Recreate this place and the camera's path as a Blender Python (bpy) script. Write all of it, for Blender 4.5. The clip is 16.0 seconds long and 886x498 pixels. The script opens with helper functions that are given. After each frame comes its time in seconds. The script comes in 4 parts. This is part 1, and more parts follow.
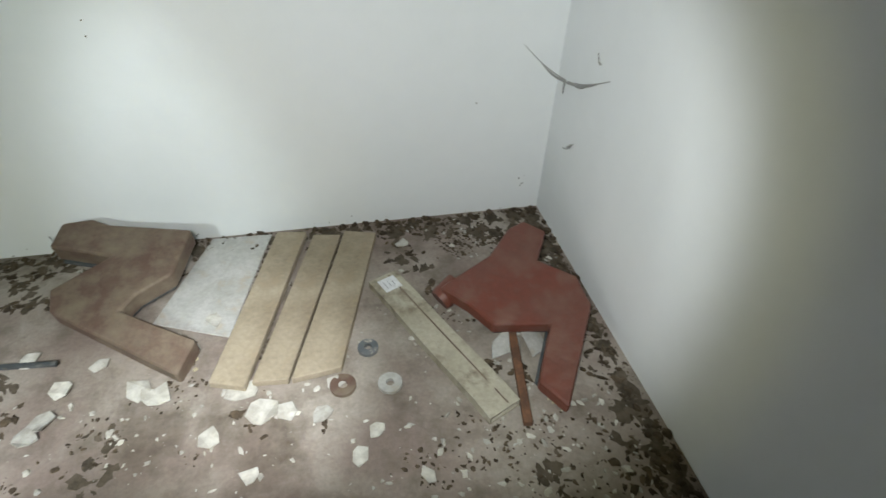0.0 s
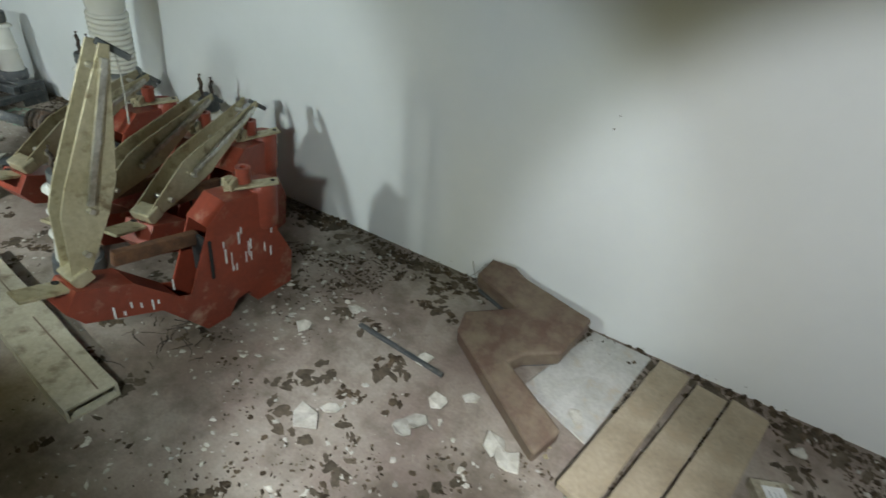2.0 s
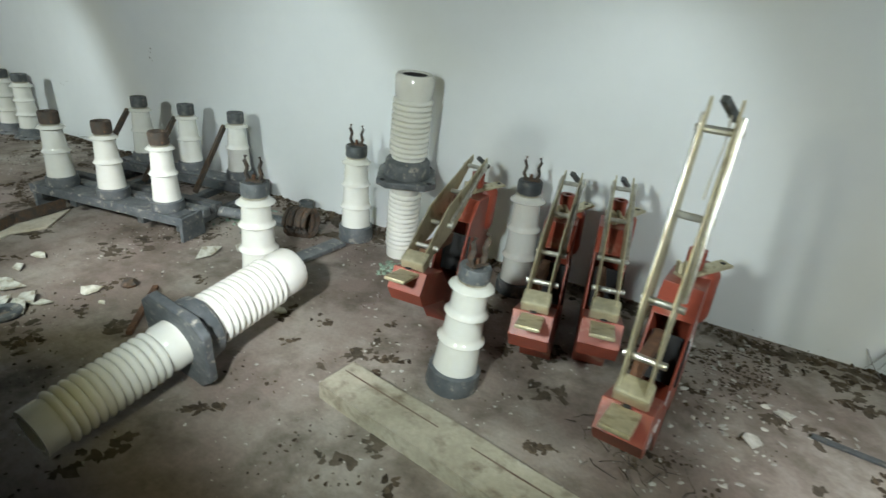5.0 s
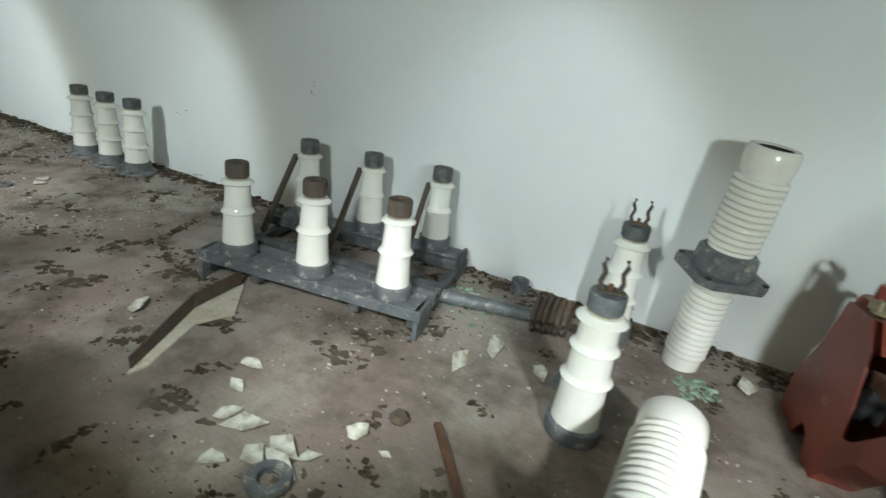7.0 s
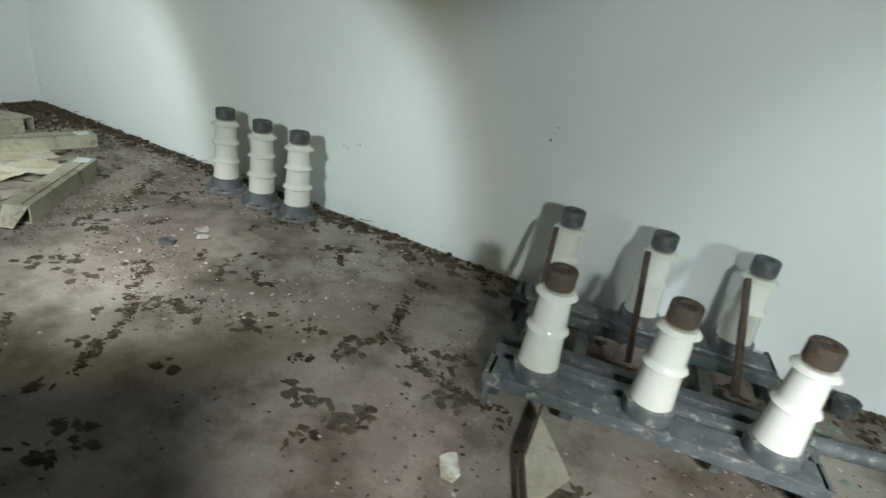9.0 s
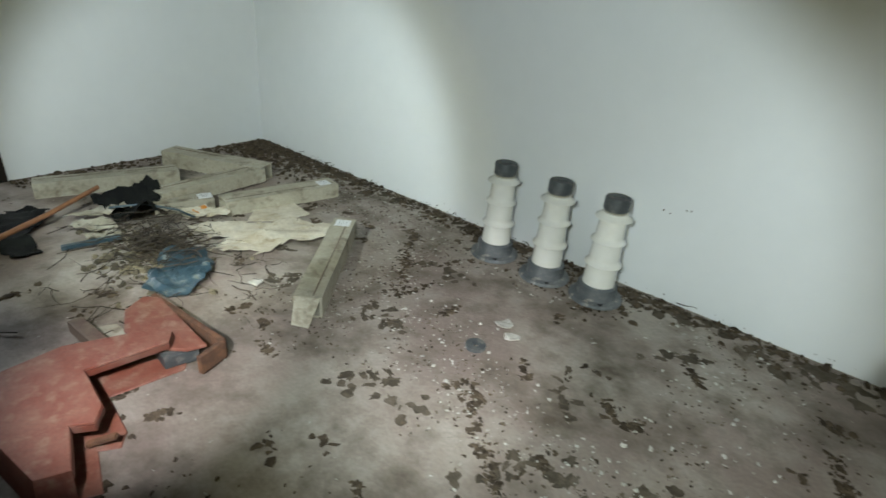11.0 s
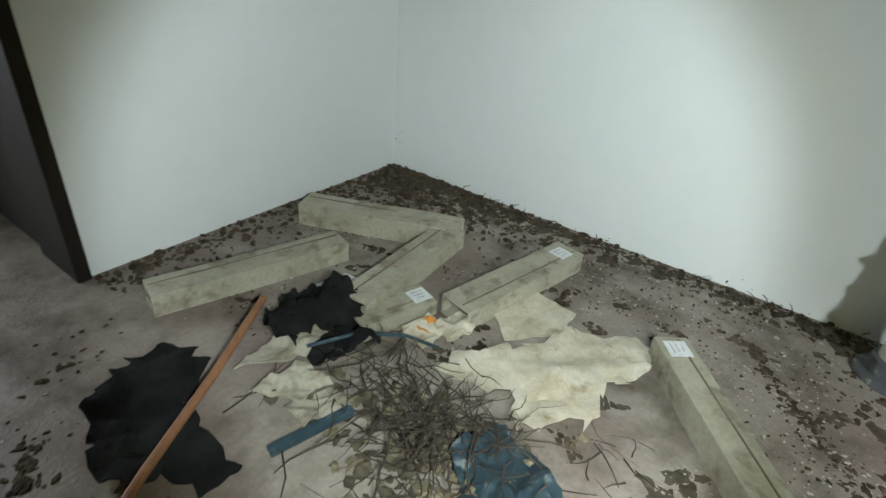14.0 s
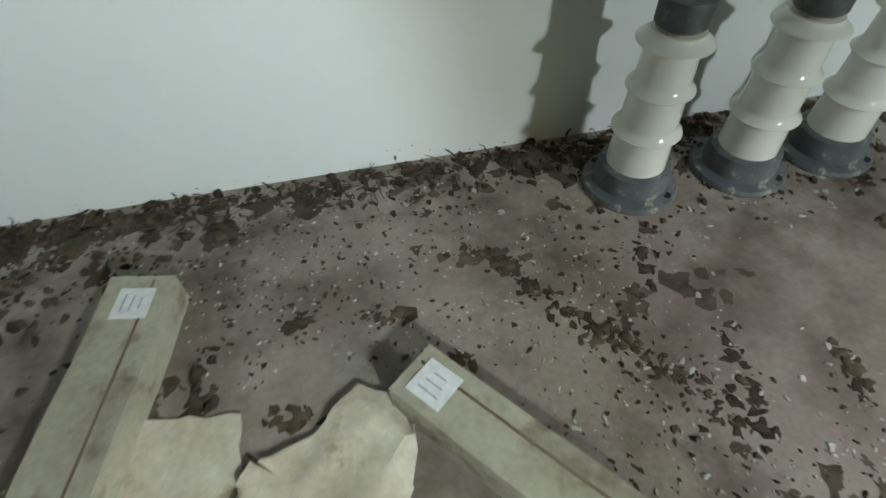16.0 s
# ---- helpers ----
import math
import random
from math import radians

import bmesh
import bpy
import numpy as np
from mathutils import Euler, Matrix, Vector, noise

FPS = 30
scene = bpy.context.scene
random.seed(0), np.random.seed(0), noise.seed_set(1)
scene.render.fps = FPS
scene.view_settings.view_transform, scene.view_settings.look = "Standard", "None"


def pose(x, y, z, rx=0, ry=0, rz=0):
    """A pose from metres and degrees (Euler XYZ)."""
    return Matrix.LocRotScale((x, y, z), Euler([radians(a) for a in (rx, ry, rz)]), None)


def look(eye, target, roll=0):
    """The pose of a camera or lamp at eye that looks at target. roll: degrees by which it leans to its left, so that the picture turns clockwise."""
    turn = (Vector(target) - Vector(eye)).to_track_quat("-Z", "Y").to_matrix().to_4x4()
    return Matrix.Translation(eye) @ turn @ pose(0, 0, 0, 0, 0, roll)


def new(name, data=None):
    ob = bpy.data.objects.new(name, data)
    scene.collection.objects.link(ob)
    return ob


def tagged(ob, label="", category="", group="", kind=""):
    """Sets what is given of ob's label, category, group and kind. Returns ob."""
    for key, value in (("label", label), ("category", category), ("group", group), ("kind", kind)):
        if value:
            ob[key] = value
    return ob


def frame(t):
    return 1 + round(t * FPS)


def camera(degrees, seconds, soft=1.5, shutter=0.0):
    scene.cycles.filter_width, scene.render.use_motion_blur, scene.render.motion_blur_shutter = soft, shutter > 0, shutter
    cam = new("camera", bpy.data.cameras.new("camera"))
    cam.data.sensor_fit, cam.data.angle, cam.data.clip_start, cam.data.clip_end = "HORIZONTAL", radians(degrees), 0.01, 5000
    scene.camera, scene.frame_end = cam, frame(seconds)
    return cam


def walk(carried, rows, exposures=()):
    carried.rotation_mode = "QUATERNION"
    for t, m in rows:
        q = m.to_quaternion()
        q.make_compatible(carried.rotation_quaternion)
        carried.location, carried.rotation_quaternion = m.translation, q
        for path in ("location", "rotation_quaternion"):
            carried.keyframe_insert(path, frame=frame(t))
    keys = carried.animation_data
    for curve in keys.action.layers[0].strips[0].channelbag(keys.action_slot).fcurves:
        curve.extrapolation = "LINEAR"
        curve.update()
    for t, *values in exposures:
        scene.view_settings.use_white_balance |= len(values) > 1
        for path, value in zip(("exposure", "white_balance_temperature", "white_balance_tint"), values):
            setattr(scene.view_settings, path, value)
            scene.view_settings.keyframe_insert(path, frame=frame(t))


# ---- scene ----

# camera and walk: seconds, place, heading to the left, tilt up, lean
cam = camera(80, 16.0, soft=1.5, shutter=0.3)
PATH = [
    (0.0, -0.959, -2.066, 1.534, -13.06, -39.60, 2.09),
    (0.5, -0.991, -2.024, 1.579, -3.18, -39.57, 1.40),
    (1.0, -1.153, -2.002, 1.642, 8.24, -37.60, 4.39),
    (1.5, -1.325, -2.010, 1.629, 16.50, -35.01, 9.45),
    (2.0, -1.503, -2.002, 1.547, 23.46, -33.76, 9.50),
    (2.5, -1.856, -2.194, 1.441, 25.75, -31.20, 9.33),
    (3.0, -2.102, -2.276, 1.395, 26.33, -29.35, 7.92),
    (3.2, -2.199, -2.278, 1.392, 24.76, -29.18, 8.29),
    (5.3, -3.176, -2.470, 1.186, 26.58, -23.63, 4.97),
    (5.5, -3.345, -2.452, 1.157, 26.3, -23.14, 5.70),
    (6.0, -3.659, -2.445, 1.137, 26.42, -22.49, 6.80),
    (6.5, -4.090, -2.464, 1.139, 26.50, -21.68, 7.17),
    (7.0, -4.446, -2.474, 1.160, 24.99, -22.04, 7.92),
    (7.5, -4.865, -2.410, 1.123, 26.32, -21.00, 7.63),
    (8.0, -5.172, -2.436, 1.127, 25.94, -20.52, 7.69),
    (8.5, -5.513, -2.426, 1.150, 24.07, -21.27, 8.79),
    (8.7, -5.671, -2.448, 1.224, 23.88, -22.92, 9.42),
    (10.8, -7.022, -2.349, 1.252, 35.77, -26.15, 5.51),
    (11.0, -7.149, -2.367, 1.240, 37.92, -26.40, 5.30),
    (11.5, -7.406, -2.424, 1.226, 40.69, -27.75, 5.36),
    (12.0, -7.716, -2.457, 1.174, 43.03, -29.00, 5.42),
    (12.5, -8.021, -2.456, 1.174, 45.89, -28.89, 4.86),
    (13.0, -8.372, -2.448, 1.172, 44.07, -29.91, 5.71),
    (13.5, -8.663, -2.340, 1.154, 43.20, -28.90, 4.41),
    (14.0, -9.007, -2.300, 1.183, 33.71, -30.21, 5.47),
    (14.5, -9.113, -2.067, 1.180, 26.39, -34.63, 2.28),
    (15.0, -9.164, -1.761, 1.171, 11.39, -38.16, 2.83),
    (15.5, -9.230, -1.492, 1.129, -5.95, -44.17, 3.92),
    (16.0, -9.159, -1.142, 0.978, -10.82, -50.04, -1.99),
]


def carried_pose(x, y, z, yaw, pitch, lean):
    a, p = radians(yaw), radians(pitch)
    ahead = Vector((-math.sin(a) * math.cos(p), math.cos(a) * math.cos(p), math.sin(p)))
    return look((x, y, z), Vector((x, y, z)) + ahead, lean)


walk(cam, [(t, carried_pose(*r)) for t, *r in PATH], [(0, -0.07), (1, -0.42), (2, -0.55), (3.2, -0.38), (5.5, -0.2), (8.5, -0.22), (11, -0.22), (12.5, 0.08), (14, -0.16), (15, -0.34), (16, -0.4)])

# ---- light: the torch carried along the wall, daylight through the far window ----
world = bpy.data.worlds.new("world")
scene.world = world
world.use_nodes = True
sky = world.node_tree.nodes.new("ShaderNodeTexSky")
sky.sky_type, sky.sun_disc, sky.sun_elevation = "NISHITA", False, 0.7
world.node_tree.links.new(sky.outputs[0], world.node_tree.nodes["Background"].inputs[0])
world.node_tree.nodes["Background"].inputs[1].default_value = 0.12


def torch(eye, target, watts, degrees, blend, tint=(0.93, 0.985, 1.0), size=0.03):
    data = bpy.data.lights.new("torch", "SPOT")
    data.energy, data.spot_size, data.spot_blend, data.color, data.shadow_soft_size = watts, radians(degrees), blend, tint, size
    ob = new("torch", data)
    ob.matrix_world = look(eye, target)


# six places of the torch on the way: a cool beam with a weak warm rim
for eye, target, watts in (
    ((-1.1, -2.1, 1.62), (-0.7, -0.2, 0.36), 155),
    ((-2.1, -2.3, 1.46), (-2.6, -0.35, 0.25), 110),
    ((-3.45, -2.6, 1.36), (-4.05, -0.3, 0.3), 165),
    ((-5.1, -2.6, 1.36), (-5.75, -0.35, 0.25), 165),
    ((-7.3, -2.4, 1.3), (-8.3, -0.4, 0.2), 165),
    ((-8.75, -2.3, 1.24), (-10.0, -0.8, 0.25), 190),
):
    torch(eye, target, watts * 0.78, 72, 0.45, (0.9, 0.955, 0.985) if eye[0] > -1.5 else (0.83, 0.962, 0.985), 0.06)
    torch(eye, target, watts * 0.09, 84, 0.3, (1.0, 0.95, 0.4), 0.06)
# the bright core of the beam on the floor
for eye, target, watts in (
    ((-1.1, -2.0, 1.5), (-1.4, -0.85, 0), 110),
    ((-2.05, -2.2, 1.42), (-2.2, -1.0, 0), 110),
    ((-3.5, -2.55, 1.3), (-4.25, -0.85, 0), 90),
    ((-4.75, -2.55, 1.3), (-5.5, -0.85, 0), 90),
    ((-5.9, -2.5, 1.3), (-6.6, -1.35, 0), 60),
    ((-7.2, -2.35, 1.22), (-8.15, -1.0, 0), 110),
    ((-7.75, -2.6, 1.2), (-8.75, -1.8, 0), 130),
):
    torch(eye, target, watts * 1.75, 34, 1.0, (0.95, 0.97, 1.0), 0.04)
day = bpy.data.lights.new("window_daylight", "AREA")
day.shape, day.size, day.size_y, day.energy, day.color = "RECTANGLE", 1.6, 1.4, 220, (0.9, 0.97, 1.0)
new("window_daylight", day).matrix_world = look((-15.3, -3.2, 1.6), (-12.5, -2.6, 0.2))


# ---- materials ----
def material(name, base, other=None, rough=0.6, metal=0.0, scale=6.0, spread=(0.4, 0.65), fine=60.0, bump=0.15, dust=None, dust_amount=0.35, vary=0.0, coat=0.0, space="Object", grow=False, shade=0.22, spec=0.5):
    m = bpy.data.materials.new(name)
    m.use_nodes = True
    n, l = m.node_tree.nodes, m.node_tree.links
    b = n["Principled BSDF"]
    b.inputs["Roughness"].default_value, b.inputs["Metallic"].default_value = rough, metal
    b.inputs["Coat Weight"].default_value = coat
    b.inputs["Specular IOR Level"].default_value = spec
    co = n.new("ShaderNodeTexCoord").outputs[space]

    def cloud(size, detail, lo, hi):
        t = n.new("ShaderNodeTexNoise")
        t.inputs["Scale"].default_value, t.inputs["Detail"].default_value, t.inputs["Roughness"].default_value = size, detail, 0.62
        l.new(co, t.inputs["Vector"])
        r = n.new("ShaderNodeMapRange")
        r.inputs[1].default_value, r.inputs[2].default_value = lo, hi
        l.new(t.outputs["Fac"], r.inputs[0])
        return t.outputs["Fac"], r.outputs[0]

    def mixed(f, a, c):
        x = n.new("ShaderNodeMix")
        x.data_type = "RGBA"
        for socket, v in ((x.inputs[0], f), (x.inputs[6], a), (x.inputs[7], c)):
            if isinstance(v, (tuple, list)):
                socket.default_value = (*v, 1)
            elif isinstance(v, float):
                socket.default_value = v
            else:
                l.new(v, socket)
        return x.outputs[2]

    _, f1 = cloud(scale, 5, *spread)
    colour = mixed(f1, base, other or tuple(c * 0.8 for c in base))
    grain, f2 = cloud(fine, 4, 0.3, 0.7)
    colour = mixed(f2, colour, mixed(shade, colour, (0.02, 0.017, 0.012)))
    if dust:
        _, f3 = cloud(scale * 2.3, 6, 0.62 - dust_amount * 0.4, 0.72)
        colour = mixed(f3, colour, dust)
        r = n.new("ShaderNodeMapRange")
        r.inputs[3].default_value, r.inputs[4].default_value = rough, 0.85
        l.new(f3, r.inputs[0])
        l.new(r.outputs[0], b.inputs["Roughness"])
    if vary:
        info = n.new("ShaderNodeObjectInfo" if not grow else "ShaderNodeNewGeometry")
        h = n.new("ShaderNodeHueSaturation")
        r = n.new("ShaderNodeMapRange")
        r.inputs[3].default_value, r.inputs[4].default_value = 1 - vary, 1 + vary
        l.new(info.outputs["Random" if not grow else "Random Per Island"], r.inputs[0])
        l.new(r.outputs[0], h.inputs["Value"])
        l.new(colour, h.inputs["Color"])
        colour = h.outputs[0]
    l.new(colour, b.inputs["Base Color"])
    bp = n.new("ShaderNodeBump")
    bp.inputs["Strength"].default_value, bp.inputs["Distance"].default_value = bump, 0.01
    l.new(grain, bp.inputs["Height"])
    l.new(bp.outputs[0], b.inputs["Normal"])
    return m


DUST = (0.42, 0.37, 0.3)
WALL = material("wall_plaster", (0.8, 0.82, 0.83), (0.74, 0.77, 0.78), 0.75, scale=0.9, spread=(0.3, 0.75), fine=9, bump=0.02, shade=0.02)
FLOOR = material("floor_concrete", (0.235, 0.185, 0.158), (0.37, 0.33, 0.285), 0.6, scale=2.2, spread=(0.4, 0.62), fine=70, bump=0.3, dust=(0.1, 0.08, 0.058), dust_amount=0.4)
# darker than a likely whitish ceiling, to lessen bounced light
CEILING = material("bounce_dimmed_paint", (0.22, 0.23, 0.21), None, 0.8)
# for walls out of view: assumed colour, dim so that little light bounces
DIM_WALL = material("unseen_wall_dim", (0.22, 0.25, 0.22), None, 0.8)
GREY_WALL = material("corridor_paint", (0.5, 0.56, 0.52), (0.42, 0.47, 0.43), 0.7, scale=2)
PORCELAIN = material("white_porcelain", (0.84, 0.84, 0.79), (0.79, 0.78, 0.71), 0.14, scale=5, fine=25, bump=0.0, dust=(0.6, 0.55, 0.44), dust_amount=-0.1, vary=0.04, shade=0.04)
SHARD = material("broken_glazed_ceramic", (0.7, 0.7, 0.62), (0.42, 0.4, 0.3), 0.35, scale=14, bump=0.1, dust=(0.3, 0.25, 0.17), dust_amount=0.2, vary=0.2)
IRON = material("dark_grey_iron", (0.06, 0.07, 0.075), (0.1, 0.11, 0.115), 0.55, 0.15, scale=14, dust=(0.2, 0.19, 0.175), dust_amount=0.24)
BLUE_IRON = material("blue_grey_iron", (0.11, 0.125, 0.135), (0.18, 0.192, 0.2), 0.5, 0.1, scale=14, dust=(0.5, 0.47, 0.4), dust_amount=0.14)
RUST = material("rust", (0.1, 0.05, 0.03), (0.19, 0.09, 0.045), 0.85, scale=20, bump=0.5)
RUSTCAP = material("rusted_cap", (0.07, 0.062, 0.055), (0.13, 0.08, 0.05), 0.75, scale=22, bump=0.4, dust=(0.22, 0.12, 0.07), dust_amount=0.08)
RED = material("red_oxide_paint", (0.32, 0.06, 0.032), (0.24, 0.054, 0.034), 0.42, scale=4, fine=45, bump=0.1, dust=(0.42, 0.26, 0.19), dust_amount=0.12)
BROWN = material("dusty_brown_paint", (0.12, 0.07, 0.052), (0.16, 0.12, 0.085), 0.65, scale=6, bump=0.2, dust=(0.2, 0.16, 0.115), dust_amount=0.45)
STEEL = material("tarnished_plated_steel", (0.62, 0.57, 0.4), (0.5, 0.44, 0.28), 0.42, 0.5, scale=7, bump=0.2, dust=(0.24, 0.18, 0.11), dust_amount=0.16)
BRIGHT = material("bare_steel", (0.7, 0.69, 0.64), (0.45, 0.42, 0.35), 0.35, 0.8, scale=15)
FIBRE = material("fibre_board", (0.37, 0.315, 0.23), (0.26, 0.215, 0.15), 0.75, scale=5, bump=0.12, dust=(0.3, 0.24, 0.165), dust_amount=0.2, vary=0.12)
BEAM = material("olive_beige_trunking", (0.47, 0.44, 0.35), (0.37, 0.34, 0.26), 0.7, scale=6, bump=0.15, dust=(0.17, 0.14, 0.1), dust_amount=0.26, vary=0.12)
PLATE = material("pale_grey_sheet", (0.5, 0.5, 0.48), (0.4, 0.4, 0.37), 0.6, scale=6, dust=DUST, dust_amount=0.2)
PAPER = material("cream_paper", (0.66, 0.61, 0.5), (0.5, 0.43, 0.31), 0.85, scale=6, bump=0.2, dust=(0.3, 0.24, 0.15), dust_amount=0.08)
LABEL = material("white_label", (0.8, 0.82, 0.84), (0.72, 0.73, 0.74), 0.7, scale=20)
# flat black that stands for the shade inside holes, bores and slots
HOLE_SHADE = material("painted_hole_shade", (0.02, 0.02, 0.022), None, 0.8)
PENCIL = material("faded_writing", (0.33, 0.34, 0.37), None, 0.8)
DARKWOOD = material("dark_brown_timber", (0.016, 0.012, 0.009), (0.024, 0.018, 0.014), 0.7, spec=0.2)
BLACK = material("black_cloth", (0.008, 0.009, 0.01), (0.016, 0.018, 0.017), 1.0, scale=10, bump=0.5, spec=0.1)
TEAL = material("blue_green_plastic", (0.02, 0.046, 0.062), (0.04, 0.076, 0.1), 0.4, scale=8, bump=0.2, dust=(0.2, 0.22, 0.2), dust_amount=0.1)
WOOD = material("orange_brown_wood", (0.3, 0.135, 0.06), (0.22, 0.095, 0.045), 0.7, scale=9, bump=0.3)
TWIG = material("dry_twig", (0.032, 0.024, 0.017), (0.065, 0.048, 0.033), 0.9, scale=15, vary=0.3, grow=True)
LEAF = material("dry_leaf_litter", (0.2, 0.17, 0.11), (0.08, 0.065, 0.04), 0.9, scale=9, vary=0.5, grow=True)
DIRT = material("dark_soil", (0.065, 0.05, 0.036), (0.115, 0.09, 0.062), 0.95, scale=25, bump=0.8, vary=0.4, grow=True, spec=0.1)
FLAKE = material("plaster_flake", (0.56, 0.55, 0.5), (0.42, 0.4, 0.35), 0.85, scale=20, vary=0.25, grow=True)
WEB = material("dusty_cobweb", (0.36, 0.36, 0.35), None, 0.9)
MOSS = material("green_corroded_scrap", (0.3, 0.42, 0.33), (0.2, 0.27, 0.21), 0.8, scale=25, vary=0.3, grow=True)
ORANGE = material("orange_plastic", (0.7, 0.27, 0.04), None, 0.5)
SILT = material("brown_floor_dust", (0.125, 0.105, 0.08), (0.075, 0.062, 0.046), 0.95, scale=18, bump=0.5, vary=0.25, grow=True, spec=0.1)
DUSTY_RED = material("dusty_red_oxide_paint", (0.17, 0.045, 0.028), (0.15, 0.06, 0.042), 0.45, scale=5, fine=45, bump=0.15, dust=(0.19, 0.1, 0.075), dust_amount=0.3)


FADED_RED = material("faded_dusty_red_paint", (0.23, 0.07, 0.045), (0.27, 0.12, 0.085), 0.55, scale=9, fine=80, bump=0.15, dust=(0.32, 0.2, 0.15), dust_amount=0.25)


# ---- mesh helpers ----
def part(name, bm, mat, parent=None, label="", smooth=False):
    me = bpy.data.meshes.new(name)
    bmesh.ops.recalc_face_normals(bm, faces=bm.faces)
    if smooth:
        for e in bm.edges:
            e.smooth = len(e.link_faces) == 2 and e.calc_face_angle(0) < 0.62
        for f in bm.faces:
            f.smooth = True
    bm.to_mesh(me)
    bm.free()
    me.materials.append(mat)
    ob = new(name, me)
    if parent:
        ob.parent = parent
    if label:
        ob["label"] = label
    return ob


def thing(name, label, category, group="", at=None):
    e = new(name)
    e.empty_display_size = 0.05
    if at is not None:
        e.matrix_world = at
    return tagged(e, label, category, group)


def bevelled(bm, width, segments=2):
    if width:
        bmesh.ops.bevel(bm, geom=[e for e in bm.edges if e.is_manifold and e.calc_face_angle(0) > 0.6], offset=width, segments=segments, affect="EDGES", profile=0.6)
    return bm


def box(sx, sy, sz, at=(0, 0, 0), bevel=0.004, bm=None):
    b = bmesh.new()
    bmesh.ops.create_cube(b, size=1, matrix=Matrix.Translation(at) @ Matrix.Diagonal((sx, sy, sz, 1)))
    return bevelled(b, bevel)


def joined(*bms):
    out = bmesh.new()
    for b in bms:
        me = bpy.data.meshes.new("scratch")
        b.to_mesh(me)
        b.free()
        out.from_mesh(me)
        bpy.data.meshes.remove(me)
    return out


def moved(bm, m):
    bm.transform(m)
    return bm


def lathe(profile, n=40, wobble=0.0):
    bm = bmesh.new()
    rings = []
    for r, z in profile:
        rings.append([bm.verts.new((r * math.cos(2 * math.pi * k / n), r * math.sin(2 * math.pi * k / n), z)) for k in range(n)] if r > 1e-5 else [bm.verts.new((0, 0, z))])
    for a, b in zip(rings, rings[1:]):
        for k in range(n):
            j = (k + 1) % n
            f = [a[k % len(a)], a[j % len(a)], b[j % len(b)], b[k % len(b)]]
            f = list(dict.fromkeys(f))
            if len(f) > 2:
                bm.faces.new(f)
    return bm


def prism(outline, depth, bevel=0.006, segments=2):
    """A plate of the outline in x and y, from z = 0 up to depth."""
    bm = bmesh.new()
    low = [bm.verts.new((x, y, 0)) for x, y in outline]
    high = [bm.verts.new((x, y, depth)) for x, y in outline]
    bm.faces.new(low[::-1])
    bm.faces.new(high)
    for k in range(len(low)):
        j = (k + 1) % len(low)
        bm.faces.new((low[k], low[j], high[j], high[k]))
    bmesh.ops.recalc_face_normals(bm, faces=bm.faces)
    return bevelled(bm, bevel, segments)


def tube(points, radius, n=8, taper=1.0):
    bm = bmesh.new()
    pts = [Vector(p) for p in points]
    rings = []
    for i, p in enumerate(pts):
        d = (pts[min(i + 1, len(pts) - 1)] - pts[max(i - 1, 0)]).normalized()
        q = d.to_track_quat("Z", "Y")
        r = radius * (1 + (taper - 1) * i / max(1, len(pts) - 1))
        rings.append([bm.verts.new(p + q @ Vector((r * math.cos(2 * math.pi * k / n), r * math.sin(2 * math.pi * k / n), 0))) for k in range(n)])
    for a, b in zip(rings, rings[1:]):
        for k in range(n):
            bm.faces.new((a[k], a[(k + 1) % n], b[(k + 1) % n], b[k]))
    bm.faces.new(rings[0][::-1])
    bm.faces.new(rings[-1])
    return bm


def along(a, b, width, depth, bevel=0.004):
    """A bar of the given width and depth from a to b."""
    a, b = Vector(a), Vector(b)
    d = b - a
    bm = box(width, depth, d.length, (0, 0, d.length / 2), bevel)
    x = d.normalized()
    up = Vector((0, 0, 1)) if abs(x.z) < 0.95 else Vector((0, 1, 0))
    side = up.cross(x).normalized()
    m = Matrix((side, x.cross(side), x)).transposed().to_4x4()
    return moved(bm, Matrix.Translation(a) @ m)


def ragged(outline, depth, rise, seed, cells=26, jag=0.3):
    """A crumpled sheet over the outline, with torn edges and a little thickness."""
    rnd = random.Random(seed)
    pts = []
    for k, p in enumerate(outline):
        q = outline[(k + 1) % len(outline)]
        d = math.hypot(q[0] - p[0], q[1] - p[1])
        steps = max(1, int(d / 0.03))
        for i in range(steps):
            f = i / steps
            pts.append((p[0] + (q[0] - p[0]) * f + rnd.uniform(-1, 1) * jag * 0.03, p[1] + (q[1] - p[1]) * f + rnd.uniform(-1, 1) * jag * 0.03))
    bm = bmesh.new()
    f = bm.faces.new([bm.verts.new((x, y, 0)) for x, y in pts])
    xs, ys = [p[0] for p in pts], [p[1] for p in pts]
    for axis, lo, hi in ((0, min(xs), max(xs)), (1, min(ys), max(ys))):
        for k in range(1, cells):
            co, no = [0, 0, 0], [0, 0, 0]
            co[axis], no[axis] = lo + (hi - lo) * k / cells, 1
            bmesh.ops.bisect_plane(bm, geom=bm.verts[:] + bm.edges[:] + bm.faces[:], plane_co=co, plane_no=no)
    off = Vector((seed * 3.1, seed * 1.7, 0))
    for v in bm.verts:
        a = noise.noise(v.co * 7 + off) + 0.5 * noise.noise(v.co * 19 + off) + 0.25 * noise.noise(v.co * 45 + off)
        v.co.z = max(0.004, rise * (0.55 + 0.9 * a))
    bmesh.ops.triangulate(bm, faces=bm.faces)
    bmesh.ops.recalc_face_normals(bm, faces=bm.faces)
    bmesh.ops.solidify(bm, geom=bm.faces[:], thickness=depth)
    return bm


